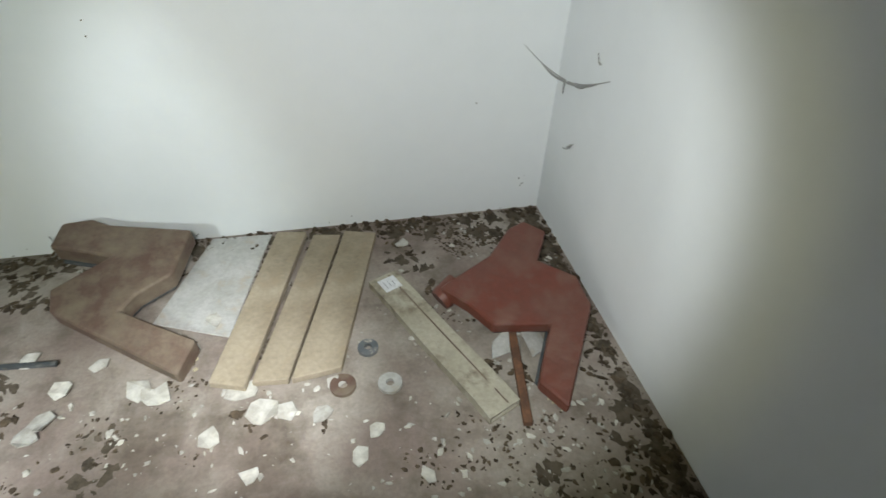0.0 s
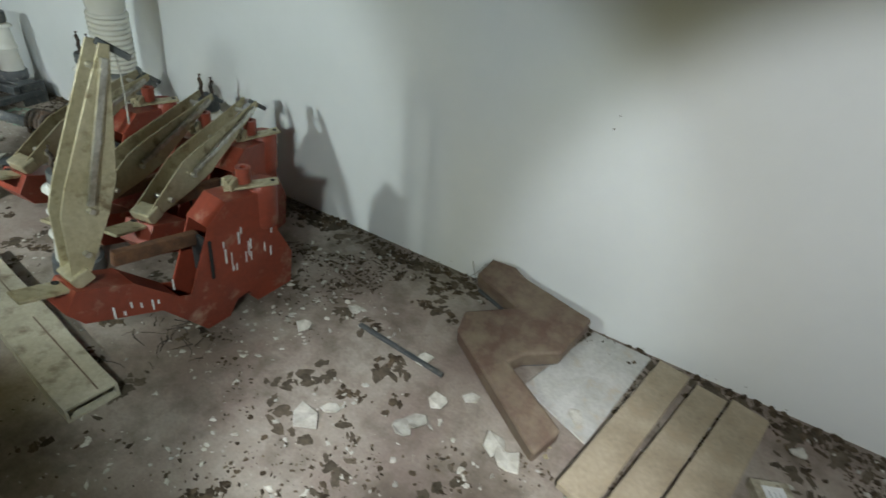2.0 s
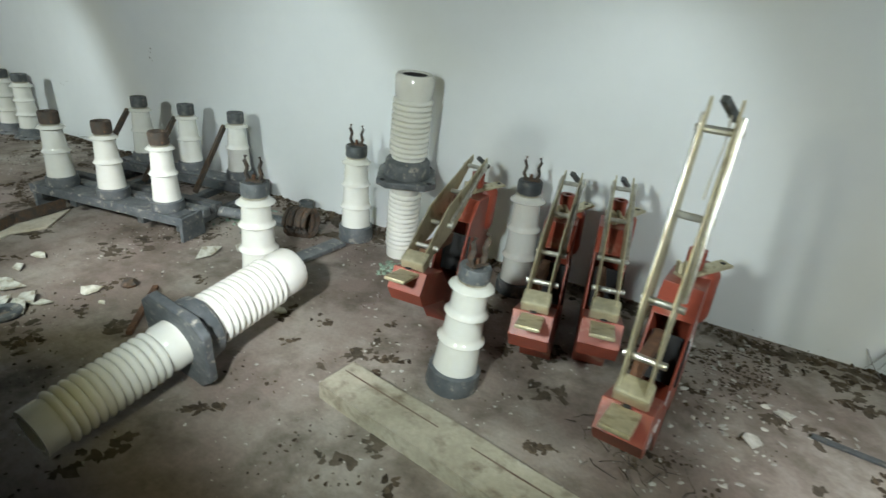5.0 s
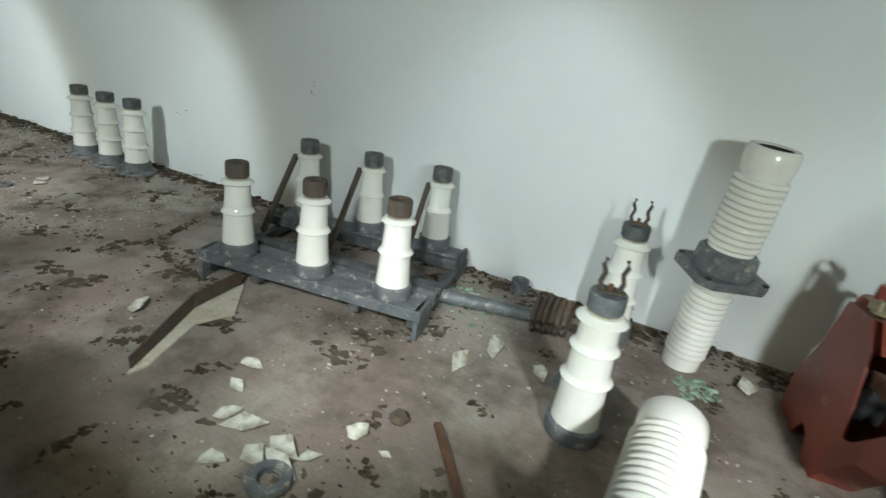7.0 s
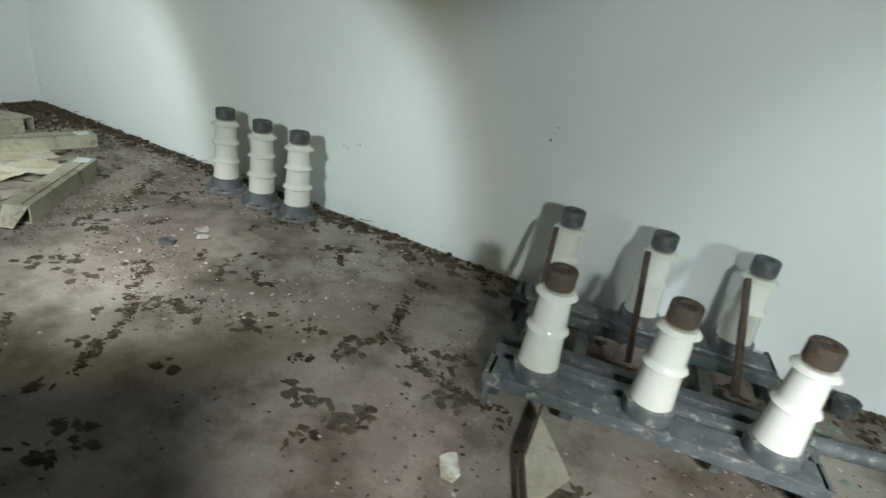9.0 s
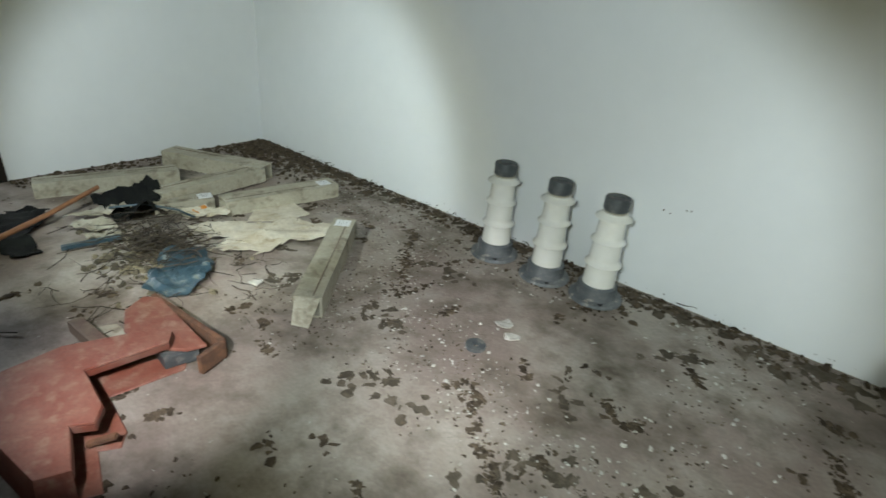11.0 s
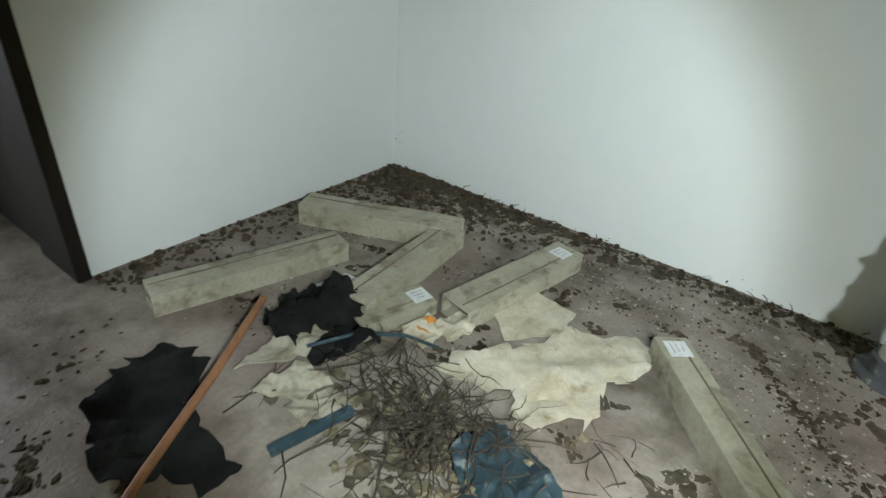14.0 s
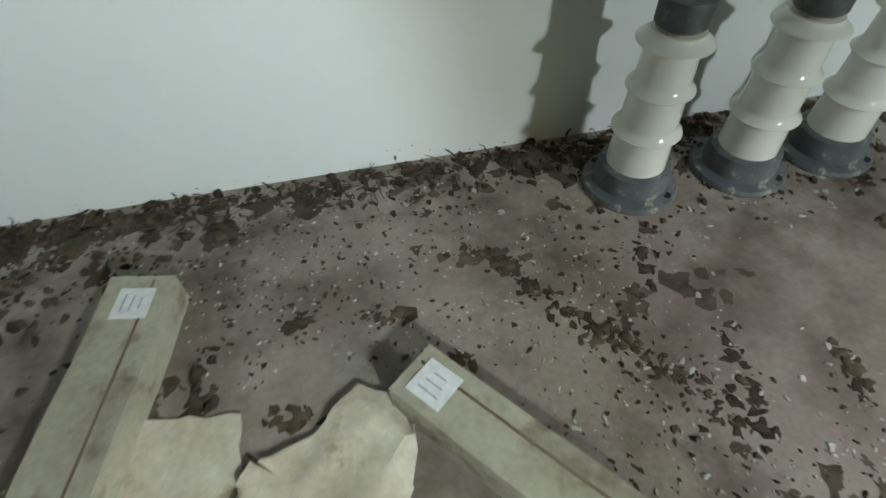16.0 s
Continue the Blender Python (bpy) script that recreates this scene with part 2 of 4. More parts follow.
def centred(outline):
    cx, cy = sum(p[0] for p in outline) / len(outline), sum(p[1] for p in outline) / len(outline)
    return cx, cy, [(x - cx, y - cy) for x, y in outline]


# ---- the setting ----
def slab(name, sx, sy, sz, at, mat, label=""):
    ob = part(name, box(sx, sy, sz, (0, 0, 0), 0), mat)
    ob.location = at
    return tagged(ob, label, kind="structure")


slab("floor", 18.4, 9.4, 0.2, (-7.6, -3.0, -0.1), FLOOR, "stained reddish-brown and grey concrete floor with dust")
slab("wall_north", 11.4, 0.25, 3.0, (-5.5, 0.125, 1.5), WALL, "bare white plastered wall")
slab("wall_east", 0.25, 5.0, 3.0, (0.125, -2.5, 1.5), WALL, "bare white plastered wall")
# unseen wall behind the walk, added in a dim colour against bounce
slab("wall_south", 11.4, 0.25, 3.0, (-5.5, -5.125, 1.5), DIM_WALL, "unseen south wall, assumed dim grey-green to limit bounced light")
slab("wall_west", 0.25, 1.70, 3.0, (-11.085, -0.85, 1.5), WALL, "white plastered wall beside a doorway")
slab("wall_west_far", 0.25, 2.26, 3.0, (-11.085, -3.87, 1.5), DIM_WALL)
slab("wall_west_lintel", 0.25, 1.04, 0.9, (-11.085, -2.22, 2.55), WALL)
# the ceiling stays out of view; its dark colour deepens the contrast
slab("ceiling", 18.4, 9.4, 0.2, (-7.6, -3.0, 3.1), CEILING, "unseen ceiling, darkened to cut bounced light")
frame_1 = thing("door_1", "dark brown timber door frame without a door", "door frame")
part("jamb", box(0.3, 0.05, 2.1, (-11.09, -1.728, 1.05), 0.004), DARKWOOD, frame_1)
part("jamb", box(0.3, 0.05, 2.1, (-11.09, -2.712, 1.05), 0.004), DARKWOOD, frame_1)
part("head", box(0.3, 1.034, 0.05, (-11.09, -2.22, 2.075), 0.004), DARKWOOD, frame_1)
frame_1["kind"] = "structure"
door_leaf = thing("door_2", "dark brown timber door leaf standing open into the corridor", "door")
door_leaf["kind"] = "structure"
part("leaf", box(0.95, 0.04, 2.03, (-11.72, -1.72, 1.03), 0.004), DARKWOOD, door_leaf)
part("door_handle", tube([(-12.1, -1.74, 1.0), (-12.1, -1.79, 1.0), (-12.0, -1.8, 1.0)], 0.009, 8), STEEL, door_leaf)
# the corridor beyond
slab("corridor_wall_north", 5.4, 0.25, 3.0, (-13.95, 0.125, 1.5), GREY_WALL)
slab("corridor_wall_south", 5.4, 0.25, 3.0, (-13.95, -5.125, 1.5), GREY_WALL)
slab("corridor_wall_west_low", 0.25, 5.0, 0.8, (-16.6, -2.5, 0.4), GREY_WALL)
slab("corridor_wall_west_top", 0.25, 5.0, 0.7, (-16.6, -2.5, 2.65), GREY_WALL)
slab("corridor_wall_west_side", 0.25, 2.4, 1.5, (-16.6, -1.2, 1.55), GREY_WALL)
pillar = part("pillar", bevelled(box(0.9, 0.86, 3.0, (-12.68, -1.74, 1.5), 0), 0.2, 5), GREY_WALL, smooth=True)
tagged(pillar, "rounded pale green plastered pier beyond the doorway", "pillar", kind="structure")
window_1 = thing("window_1", "wide corridor window full of daylight", "window")
window_1["kind"] = "structure"
for k in range(4):
    part("mullion", box(0.06, 0.05, 1.5, (-16.6, -2.42 - k * 0.85, 1.55), 0.003), CEILING, window_1)


# ---- porcelain insulators ----
def post_profile(r0, r1, h, sheds, lip):
    """A tapering porcelain body with rounded sheds at the given fractions of its height."""
    pts = [(0, 0), (r0, 0)]
    marks = sorted(sheds)
    steps = 150
    for k in range(steps + 1):
        f = k / steps
        r = r0 + (r1 - r0) * f
        for s in marks:
            d = (f - s) * h
            if -0.005 < d <= 0:
                r += lip * (1.25 if s == marks[-1] else 0.75) * math.sqrt(max(0, 1 - (d / 0.005) ** 2))
            elif 0 < d < 0.024:
                r += lip * (1.25 if s == marks[-1] else 0.75) * (1 - d / 0.024) ** 1.6
        pts.append((r, f * h))
    return pts + [(0, h)]


def iron_cap(r, h):
    return [(0, 0), (r * 0.9, 0), (r, 0.006), (r, h - 0.006), (r * 0.94, h), (r * 0.5, h), (r * 0.45, h - 0.008), (0, h - 0.008)]


def post_insulator(label, x, y, z=0.0, group="", base="none", r0=0.072, r1=0.05, h=0.30, cap=0.055, mount=0.06, sheds=(0.4, 0.93), lip=0.016, clip=False, turn=0.0, cap_mat=None, lean=(0, 0)):
    t = thing("post_insulator", label, "insulator", group, pose(x, y, z, lean[0], lean[1], turn))
    if base == "flange":
        part("base_flange", lathe([(0, 0), (r0 * 1.66, 0), (r0 * 1.68, 0.006), (r0 * 1.62, 0.016), (r0 * 1.27, 0.022), (r0 * 1.2, mount), (r0 * 1.08, mount + 0.006), (0, mount + 0.006)]), BLUE_IRON, t, "blue-grey iron flange spattered with paint", True)
        # bolt holes are black discs, their shade painted on the flange
        for k in range(2):
            part("bolt_hole", moved(lathe([(0, 0), (0.011, 0), (0.011, 0.004), (0, 0.004)], 14), pose(r0 * 1.41 * math.cos(2.2 + math.pi * k), r0 * 1.41 * math.sin(2.2 + math.pi * k), 0.0165)), HOLE_SHADE, t)
    elif base == "socket":
        part("base_socket", lathe([(0, 0), (r0 * 1.15, 0), (r0 * 1.2, 0.01), (r0 * 1.16, mount), (r0 * 1.02, mount + 0.006), (0, mount + 0.006)]), BLUE_IRON, t, "", True)
    else:
        mount = 0.0
    part("porcelain", moved(lathe(post_profile(r0, r1, h, sheds, lip), 48), Matrix.Translation((0, 0, mount))), PORCELAIN, t, "", True)
    top = mount + h
    part("collar", moved(lathe([(0, 0), (r1 * 0.86, 0), (r1 * 0.86, 0.012), (0, 0.012)]), Matrix.Translation((0, 0, top - 0.002))), BEAM, t, "cement joint", True)
    part("cap", moved(lathe(iron_cap(r1 * 0.98, cap)), Matrix.Translation((0, 0, top + 0.008))), cap_mat or RUSTCAP, t, "", True)
    if clip:
        z0 = top + 0.008 + cap
        part("contact_plate", box(0.075, 0.035, 0.008, (0.005, 0, z0 + 0.004), 0.002), RUSTCAP, t)
        for s in (-1, 1):
            part("contact_jaw", moved(tube([(s * 0.024, 0, z0 + 0.006), (s * 0.034, 0, z0 + 0.03), (s * 0.026, 0, z0 + 0.06), (s * 0.036, 0, z0 + 0.085), (s * 0.03, 0, z0 + 0.105)], 0.008, 8, 0.8), Matrix.Diagonal((1, 1.6, 1, 1))), RUSTCAP, t, "tarnished spring contact jaw")
        part("bolt", moved(lathe([(0, 0), (0.008, 0), (0.008, 0.018), (0, 0.022)], 8), Matrix.Translation((0.0, 0, z0 + 0.008))), RUST, t)
    return t


# three flanged insulators in a row by the wall
for x, y in ((-8.475, -0.225), (-8.165, -0.235), (-7.895, -0.225)):
    post_insulator("ribbed white porcelain post insulator on a round blue-grey flange", x, y, 0, "row of flanged insulators", "flange", 0.074, 0.056, 0.355, 0.06, 0.075, (0.3, 0.62, 0.93), 0.02, cap_mat=IRON)

# the disconnector frame with its six posts
FRAME_AT = Vector((-5.81, -0.846, 0))
ROW = Vector((0.744, 0.12, 0)).normalized()
BACK = Vector((-0.135, 0.61, 0))
TURN = math.degrees(math.atan2(ROW.y, ROW.x))
disconnector = thing("disconnector_frame", "low dark grey iron frame of a three-pole disconnector on the floor", "frame", at=pose(*FRAME_AT, 0, 0, TURN))
for y, wide, x0, mat in ((-0.025, 0.12, 0.0, BLUE_IRON), (0.095, 0.055, 0.0, BLUE_IRON), (0.19, 0.06, 0.0, IRON), (0.5, 0.04, -0.03, IRON), (0.6, 0.12, -0.03, BLUE_IRON)):
    part("rail", box(1.08, wide, 0.05, (x0, y, 0.115), 0.006), mat, disconnector, "dusty blue-grey rail" if mat is BLUE_IRON else "")
for x in (-0.5, -0.24, 0.24, 0.5):
    part("crossbar", box(0.045, 0.74, 0.04, (x, 0.3, 0.07), 0.005), IRON, disconnector)
for x in (-0.52, 0.52):
    part("end_bracket", box(0.02, 0.16, 0.14, (x, 0.0, 0.07), 0.004), BLUE_IRON, disconnector)
    part("end_bracket", box(0.02, 0.16, 0.14, (x - 0.02, 0.61, 0.07), 0.004), IRON, disconnector)
for k in (-1, 0, 1):
    for at, mat in ((FRAME_AT + ROW * 0.376 * k, RUSTCAP), (FRAME_AT + ROW * 0.376 * k + BACK, IRON)):
        post_insulator("white porcelain post insulator with a rusted iron cap on the frame", at.x, at.y, 0.14, "six posts on the frame", "socket", 0.07, 0.05, 0.29, 0.065, 0.05, (0.5, 0.95), 0.015, cap_mat=mat)
    a = FRAME_AT + ROW * (0.376 * k - 0.05) + BACK * 0.42 + Vector((0, 0, 0.14))
    b = FRAME_AT + ROW * (0.376 * k - 0.055) + BACK * 0.93 + Vector((0, 0, 0.47))
    rod = part("contact_blade", along(a, b, 0.022, 0.03, 0.004), RUSTCAP)
    tagged(rod, "rusty blade leaning on a post insulator of the frame", "metal bar", "three blades")

# free-standing posts with contact jaws
post_insulator("white porcelain post insulator with a grey cap, dusty base", -3.575, -1.05, 0, "", "socket", 0.08, 0.056, 0.345, 0.05, 0.075, (0.36, 0.66, 0.95), 0.017, clip=True, turn=70, cap_mat=BLUE_IRON, lean=(3, 4))
post_insulator("white porcelain post insulator with steel contact jaws", -4.59, -0.965, 0, "posts with contact jaws", "socket", 0.08, 0.058, 0.40, 0.06, 0.05, (0.42, 0.7, 0.95), 0.018, True, 20, cap_mat=BLUE_IRON)
post_insulator("white porcelain post insulator with contact jaws by the wall", -4.625, -0.225, 0, "posts with contact jaws", "socket", 0.08, 0.058, 0.385, 0.06, 0.08, (0.3, 0.62, 0.94), 0.015, True, 15, cap_mat=IRON)
post_insulator("white porcelain post insulator with contact jaws behind the red units", -3.645, -0.25, 0, "posts with contact jaws", "socket", 0.078, 0.057, 0.43, 0.06, 0.06, (0.3, 0.62, 0.94), 0.016, True, 10, cap_mat=IRON)


def ribbed(r, z0, z1, count, lip, plain=0.06):
    pts = []
    steps = count * 14
    for k in range(steps + 1):
        f = k / steps
        z = z0 + (z1 - z0) * f
        pts.append((r + lip * abs(math.sin(f * count * math.pi)) ** 0.55, z))
    return pts


def bushing(label, at):
    t = thing("bushing_insulator", label, "insulator", "through bushings", at)
    r = 0.088
    up = [(0.062, 0.96), (0.062, 0.55), (r + 0.004, 0.535), *ribbed(r - 0.004, 0.57, 0.85, 11, 0.015), (r, 0.86), (r + 0.006, 0.90), (r + 0.006, 0.945), (r - 0.004, 0.962), (0.062, 0.96)]
    low = [(0.058, 0.0), (r - 0.012, 0.0), (r - 0.01, 0.05), *ribbed(r - 0.016, 0.06, 0.37, 12, 0.014), (r - 0.004, 0.39), (r - 0.004, 0.46), (0.058, 0.46), (0.058, 0.0)]
    part("upper_porcelain", lathe(up, 48), PORCELAIN, t, "ribbed glazed porcelain tube", True)
    part("lower_porcelain", lathe(low, 48), PORCELAIN, t, "ribbed glazed porcelain tube", True)
    part("collar", lathe([(0.05, 0.44), (r + 0.03, 0.44), (r + 0.034, 0.45), (r + 0.026, 0.54), (r + 0.008, 0.556), (0.05, 0.556)], 40), BLUE_IRON, t, "", True)
    # black linings give the bore its shade by colour
    part("bore", lathe([(0, 0.6), (0.0615, 0.6), (0.0615, 0.956), (0.059, 0.956), (0.059, 0.61), (0, 0.61)], 32), HOLE_SHADE, t, "black lining painted as the shade in the hollow bore", True)
    part("bore", lathe([(0, 0.2), (0.0575, 0.2), (0.0575, 0.02), (0.055, 0.02), (0.055, 0.19), (0, 0.19)], 32), HOLE_SHADE, t, "black lining painted as the shade in the hollow bore", True)
    corners = [(0.15, 0.15), (-0.15, 0.15), (-0.15, -0.15), (0.15, -0.15)]
    part("flange", moved(bevelled(prism([(0.15, 0.1), (0.1, 0.15), (-0.1, 0.15), (-0.15, 0.1), (-0.15, -0.1), (-0.1, -0.15), (0.1, -0.15), (0.15, -0.1)], 0.034, 0), 0.009, 3), Matrix.Translation((0, 0, 0.435))), BLUE_IRON, t, "square blue-grey iron flange")
    for x, y in corners:
        part("bolt_hole", moved(lathe([(0, 0), (0.013, 0), (0.013, 0.003), (0, 0.003)], 14), Matrix.Translation((x * 0.78, y * 0.78, 0.4685))), HOLE_SHADE, t)
    return t


bushing("tall ribbed white porcelain bushing standing upright by the wall", pose(-4.31, -0.25, 0, 4, 2, 30) @ Matrix.Diagonal((0.97, 0.97, 0.985, 1)))
lie = Vector((-4.322, -1.06, 0.235)) - Vector((-4.36, -2.02, 0.105))
turned = lie.to_track_quat("Z", "Y").to_matrix().to_4x4()
lying = bushing("ribbed white porcelain bushing lying on its square flange", Matrix.Translation((-4.36, -2.0, 0.107)) @ turned @ pose(0, 0, 0, 0, 0, 8))


spatter = random.Random(9)
for k in range(14):
    x, y = spatter.uniform(-0.13, 0.13), spatter.choice((-1, 1)) * spatter.uniform(0.1, 0.135)
    part("paint_spot", moved(box(0.006, spatter.uniform(0.012, 0.04), 0.002, bevel=0), pose(x, y, 0.4702, 0, 0, spatter.uniform(-40, 40))), LABEL, lying, "white paint splash")


# ---- red breaker units ----
def side_plate(front_low=0.30):
    return [(0.16, 0.0), (-0.02, 0.0), (-0.06, 0.07), (-0.12, 0.06), (-0.16, 0.0), (-0.26, 0.0), (-0.34, 0.1), (-0.42, 0.2), (-0.66, front_low), (-0.7, 0.36), (-0.66, 0.42), (-0.5, 0.36), (-0.36, 0.22), (-0.31, 0.2), (-0.21, 0.45), (-0.13, 0.52), (0.06, 0.5), (0.1, 0.3), (0.17, 0.16)]


def breaker_unit(label, x, y, turn, tip, lean=0.0):
    t = thing("breaker_unit", label, "switchgear", "red breaker units", pose(x, y, 0, 0, lean, turn))
    stand = Matrix(((0, 0, 1, 0), (1, 0, 0, 0), (0, 1, 0, 0), (0, 0, 0, 1)))
    out = side_plate()
    for s in (-1, 1):
        part("side_plate", moved(prism(out, 0.008, 0.002, 1), Matrix.Translation((s * 0.056 - 0.004, 0, 0)) @ stand), RED, t)
    # edge strips that close the housing, with an opening in the middle of the front
    closed = [(0, 1), (4, 5), (5, 6), (6, 7), (7, 8), (8, 9), (9, 10), (10, 11), (11, 12), (14, 15), (15, 16), (16, 17), (17, 18), (18, 0)]
    for a, b in closed:
        p, q = out[a], out[b]
        d = math.hypot(q[0] - p[0], q[1] - p[1])
        m = Matrix.Translation((0, (p[0] + q[0]) / 2, (p[1] + q[1]) / 2)) @ Matrix.Rotation(math.atan2(q[1] - p[1], q[0] - p[0]), 4, "X")
        part("rim_strip", moved(box(0.121, d + 0.006, 0.007, bevel=0.002), m), RED, t)
    # a black plate takes the place of shade inside the housing
    part("slot_plate", box(0.11, 0.012, 0.17, (0.012, -0.215, 0.31), 0.004), HOLE_SHADE, t, "black plate painted as the shade in the housing's opening")
    part("strap", moved(box(0.03, 0.3, 0.05, bevel=0.003), pose(-0.02, -0.36, 0.40, -10)), RUST, t)
    part("drum", moved(lathe([(0, 0), (0.055, 0), (0.062, 0.02), (0.062, 0.17), (0.05, 0.19), (0, 0.19)], 28), Matrix.Translation((0.02, 0.06, 0.34))), RED, t, "", True)
    part("post", moved(lathe([(0.014, 0.0), (0.028, 0.0), (0.028, 0.065), (0.014, 0.065), (0.014, 0.0)], 20), Matrix.Translation((0, 0, 0.535))), RED, t, "red tubular post", True)
    terminal = part("terminal", moved(box(0.05, 0.2, 0.01, bevel=0.003), pose(0.03, 0.01, 0.535, 6, 0, -35)), STEEL, t, "tarnished terminal strip")
    part("bolt_hole", moved(lathe([(0, 0), (0.009, 0), (0.009, 0.002), (0, 0.002)], 12), pose(0.075, 0.075, 0.548)), HOLE_SHADE, terminal)
    for k in range(3):
        part("contact_finger", moved(box(0.014, 0.05, 0.035, bevel=0.005), pose(-0.035 + k * 0.02, -0.05, 0.545, 12 * k - 10, 0, 20)), STEEL, t)
    lug = part("lug", moved(box(0.07, 0.17, 0.012, bevel=0.004), pose(0, -0.71, 0.425, -14)), STEEL, t, "tarnished steel connection lug")
    for k in range(2):
        part("bolt_hole", moved(lathe([(0, 0), (0.011, 0), (0.011, 0.002), (0, 0.002)], 14), pose(0, -0.755 + 0.07 * k, 0.4215 + 0.0175 * k, -14)), HOLE_SHADE, lug)
    foot = Vector((0, -0.62, 0.44))
    tip = Vector(tip)
    d = tip - foot
    for s in (-1, 1):
        # a folded blade, wide below the middle and narrow at the tip
        w = [(0, -0.03), (0.3, -0.075), (0.42, -0.07), (1.0, -0.012), (1.0, 0.016), (0.45, 0.07), (0.3, 0.06), (0.0, 0.02)]
        bl = prism([(a * d.length, b) for a, b in w], 0.005, 0.0015, 1)
        xx = d.normalized()
        n = xx.cross(Vector((1, 0, 0))).normalized()
        m = Matrix((xx, n, xx.cross(n))).transposed().to_4x4()
        part("blade", moved(bl, Matrix.Translation(foot + Vector((s * 0.032, 0, 0))) @ m), STEEL, t, "folded tarnished steel blade")
        part("blade_rib", along(foot + d * 0.33 + Vector((s * 0.042, 0.0, 0.01)), foot + d * 0.95 + Vector((s * 0.04, 0, 0)), 0.012, 0.02, 0.004), BRIGHT, t, "bright raised rib")
    for f in (0.12, 0.32, 0.62, 0.9):
        p = foot + d * f
        part("cross_pin", moved(lathe([(0, -0.05), (0.009, -0.05), (0.009, 0.05), (0, 0.05)], 10), Matrix.Translation(p) @ Matrix.Rotation(math.pi / 2, 4, "Y")), BRIGHT, t)
    part("hinge_block", moved(box(0.085, 0.06, 0.05, bevel=0.008), pose(0, -0.625, 0.44, 20)), STEEL, t)
    part("tip_bolt", along(tip + Vector((-0.01, 0, 0)), tip + Vector((0.02, 0.07, -0.05)), 0.018, 0.018, 0.004), IRON, t)
    return t


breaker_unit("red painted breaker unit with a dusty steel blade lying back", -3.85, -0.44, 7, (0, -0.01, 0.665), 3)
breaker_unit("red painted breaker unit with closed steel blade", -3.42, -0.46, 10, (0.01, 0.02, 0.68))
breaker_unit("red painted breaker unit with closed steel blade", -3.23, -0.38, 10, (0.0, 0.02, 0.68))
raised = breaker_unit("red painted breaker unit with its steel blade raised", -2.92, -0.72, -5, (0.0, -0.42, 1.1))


# splashes of white paint run down its side
drips = random.Random(4)
for k in range(16):
    y, z, n = drips.uniform(-0.17, 0.09), drips.uniform(0.2, 0.44), drips.uniform(0.012, 0.07)
    part("paint_drip", box(0.002, drips.uniform(0.004, 0.008), n, (0.0612, y, z), 0), LABEL, raised, "white paint drip")
for k in range(7):
    part("paint_drip", box(0.002, 0.006, drips.uniform(0.015, 0.05), (0.0612, drips.uniform(-0.6, -0.36), 0.285 - 0.02 * (k % 3)), 0), LABEL, raised, "white paint drip")


# a strand of dirty thread hangs from the raised blade
bpy.context.view_layer.update()
TIP = raised.matrix_world @ Vector((0.01, -0.385, 1.072))
thread = part("hanging_thread", tube([TIP, TIP + Vector((0.004, 0.003, -0.07)), TIP + Vector((-0.002, 0.005, -0.14)), TIP + Vector((-0.006, 0.004, -0.21))], 0.0025, 6), FLAKE)
tagged(thread, "dirty thread hanging from the raised blade", "thread")


# ---- fallen casings and boards by the east corner ----
def casing(name, label, outline, at, depth, mat, category="casing"):
    cx, cy, o = centred(outline)
    t = thing(name, label, category, at=Matrix.Translation((cx, cy, 0)) @ at)
    part("cover", prism(o, depth, 0.016, 3), mat, t, "", False)
    # inset dark slab paints the shade of the hollow below the cover
    inner = [(x * 0.93, y * 0.93) for x, y in o]
    part("underside", moved(prism(inner, 0.012, 0), Matrix.Translation((0, 0, -0.012))), IRON, t, "dark slab standing for the shade under the cover")
    return t, o


arm_a = [(-2.08, -0.07), (-1.97, -0.06), (-1.9, -0.1), (-1.58, -0.17), (-1.63, -0.39), (-1.75, -0.47), (-1.79, -0.53), (-1.52, -0.69), (-1.57, -0.82), (-2.03, -0.5), (-2.05, -0.4), (-1.87, -0.27), (-2.1, -0.19)]
brown, _ = casing("casing", "dusty brown painted angled metal casing propped against the wall", arm_a, pose(0, 0, 0.075, 12, 0, 0), 0.085, BROWN)
for k in range(4):
    part("contact_finger", moved(box(0.016, 0.06, 0.014, bevel=0.004), pose(0.29 + 0.018 * (k % 2), -0.36 - 0.02 * k, -0.01, 20 * k, 0, 40)), STEEL, brown)
arm_b = [(-0.19, -0.29), (-0.11, -0.37), (-0.2, -0.53), (-0.07, -0.64), (-0.07, -0.79), (-0.31, -1.18), (-0.38, -1.07), (-0.26, -0.85), (-0.47, -0.82), (-0.54, -0.71), (-0.63, -0.61), (-0.39, -0.47), (-0.27, -0.33)]
red_b, _ = casing("casing", "red-brown painted angled metal casing lying in the corner", arm_b, pose(0, 0, 0.05, 6, 0, 0), 0.06, DUSTY_RED)
part("hub", moved(lathe([(0, 0), (0.045, 0), (0.05, 0.02), (0.05, 0.1), (0, 0.11)], 20), pose(-0.33, 0.05, -0.02, 0, 70, 30)), DUSTY_RED, red_b, "", True)
for k in range(3):
    part("contact_finger", moved(box(0.016, 0.07, 0.014, bevel=0.004), pose(-0.06 + 0.02 * k, -0.47, -0.01, 15 * k, 0, -30)), STEEL, red_b)


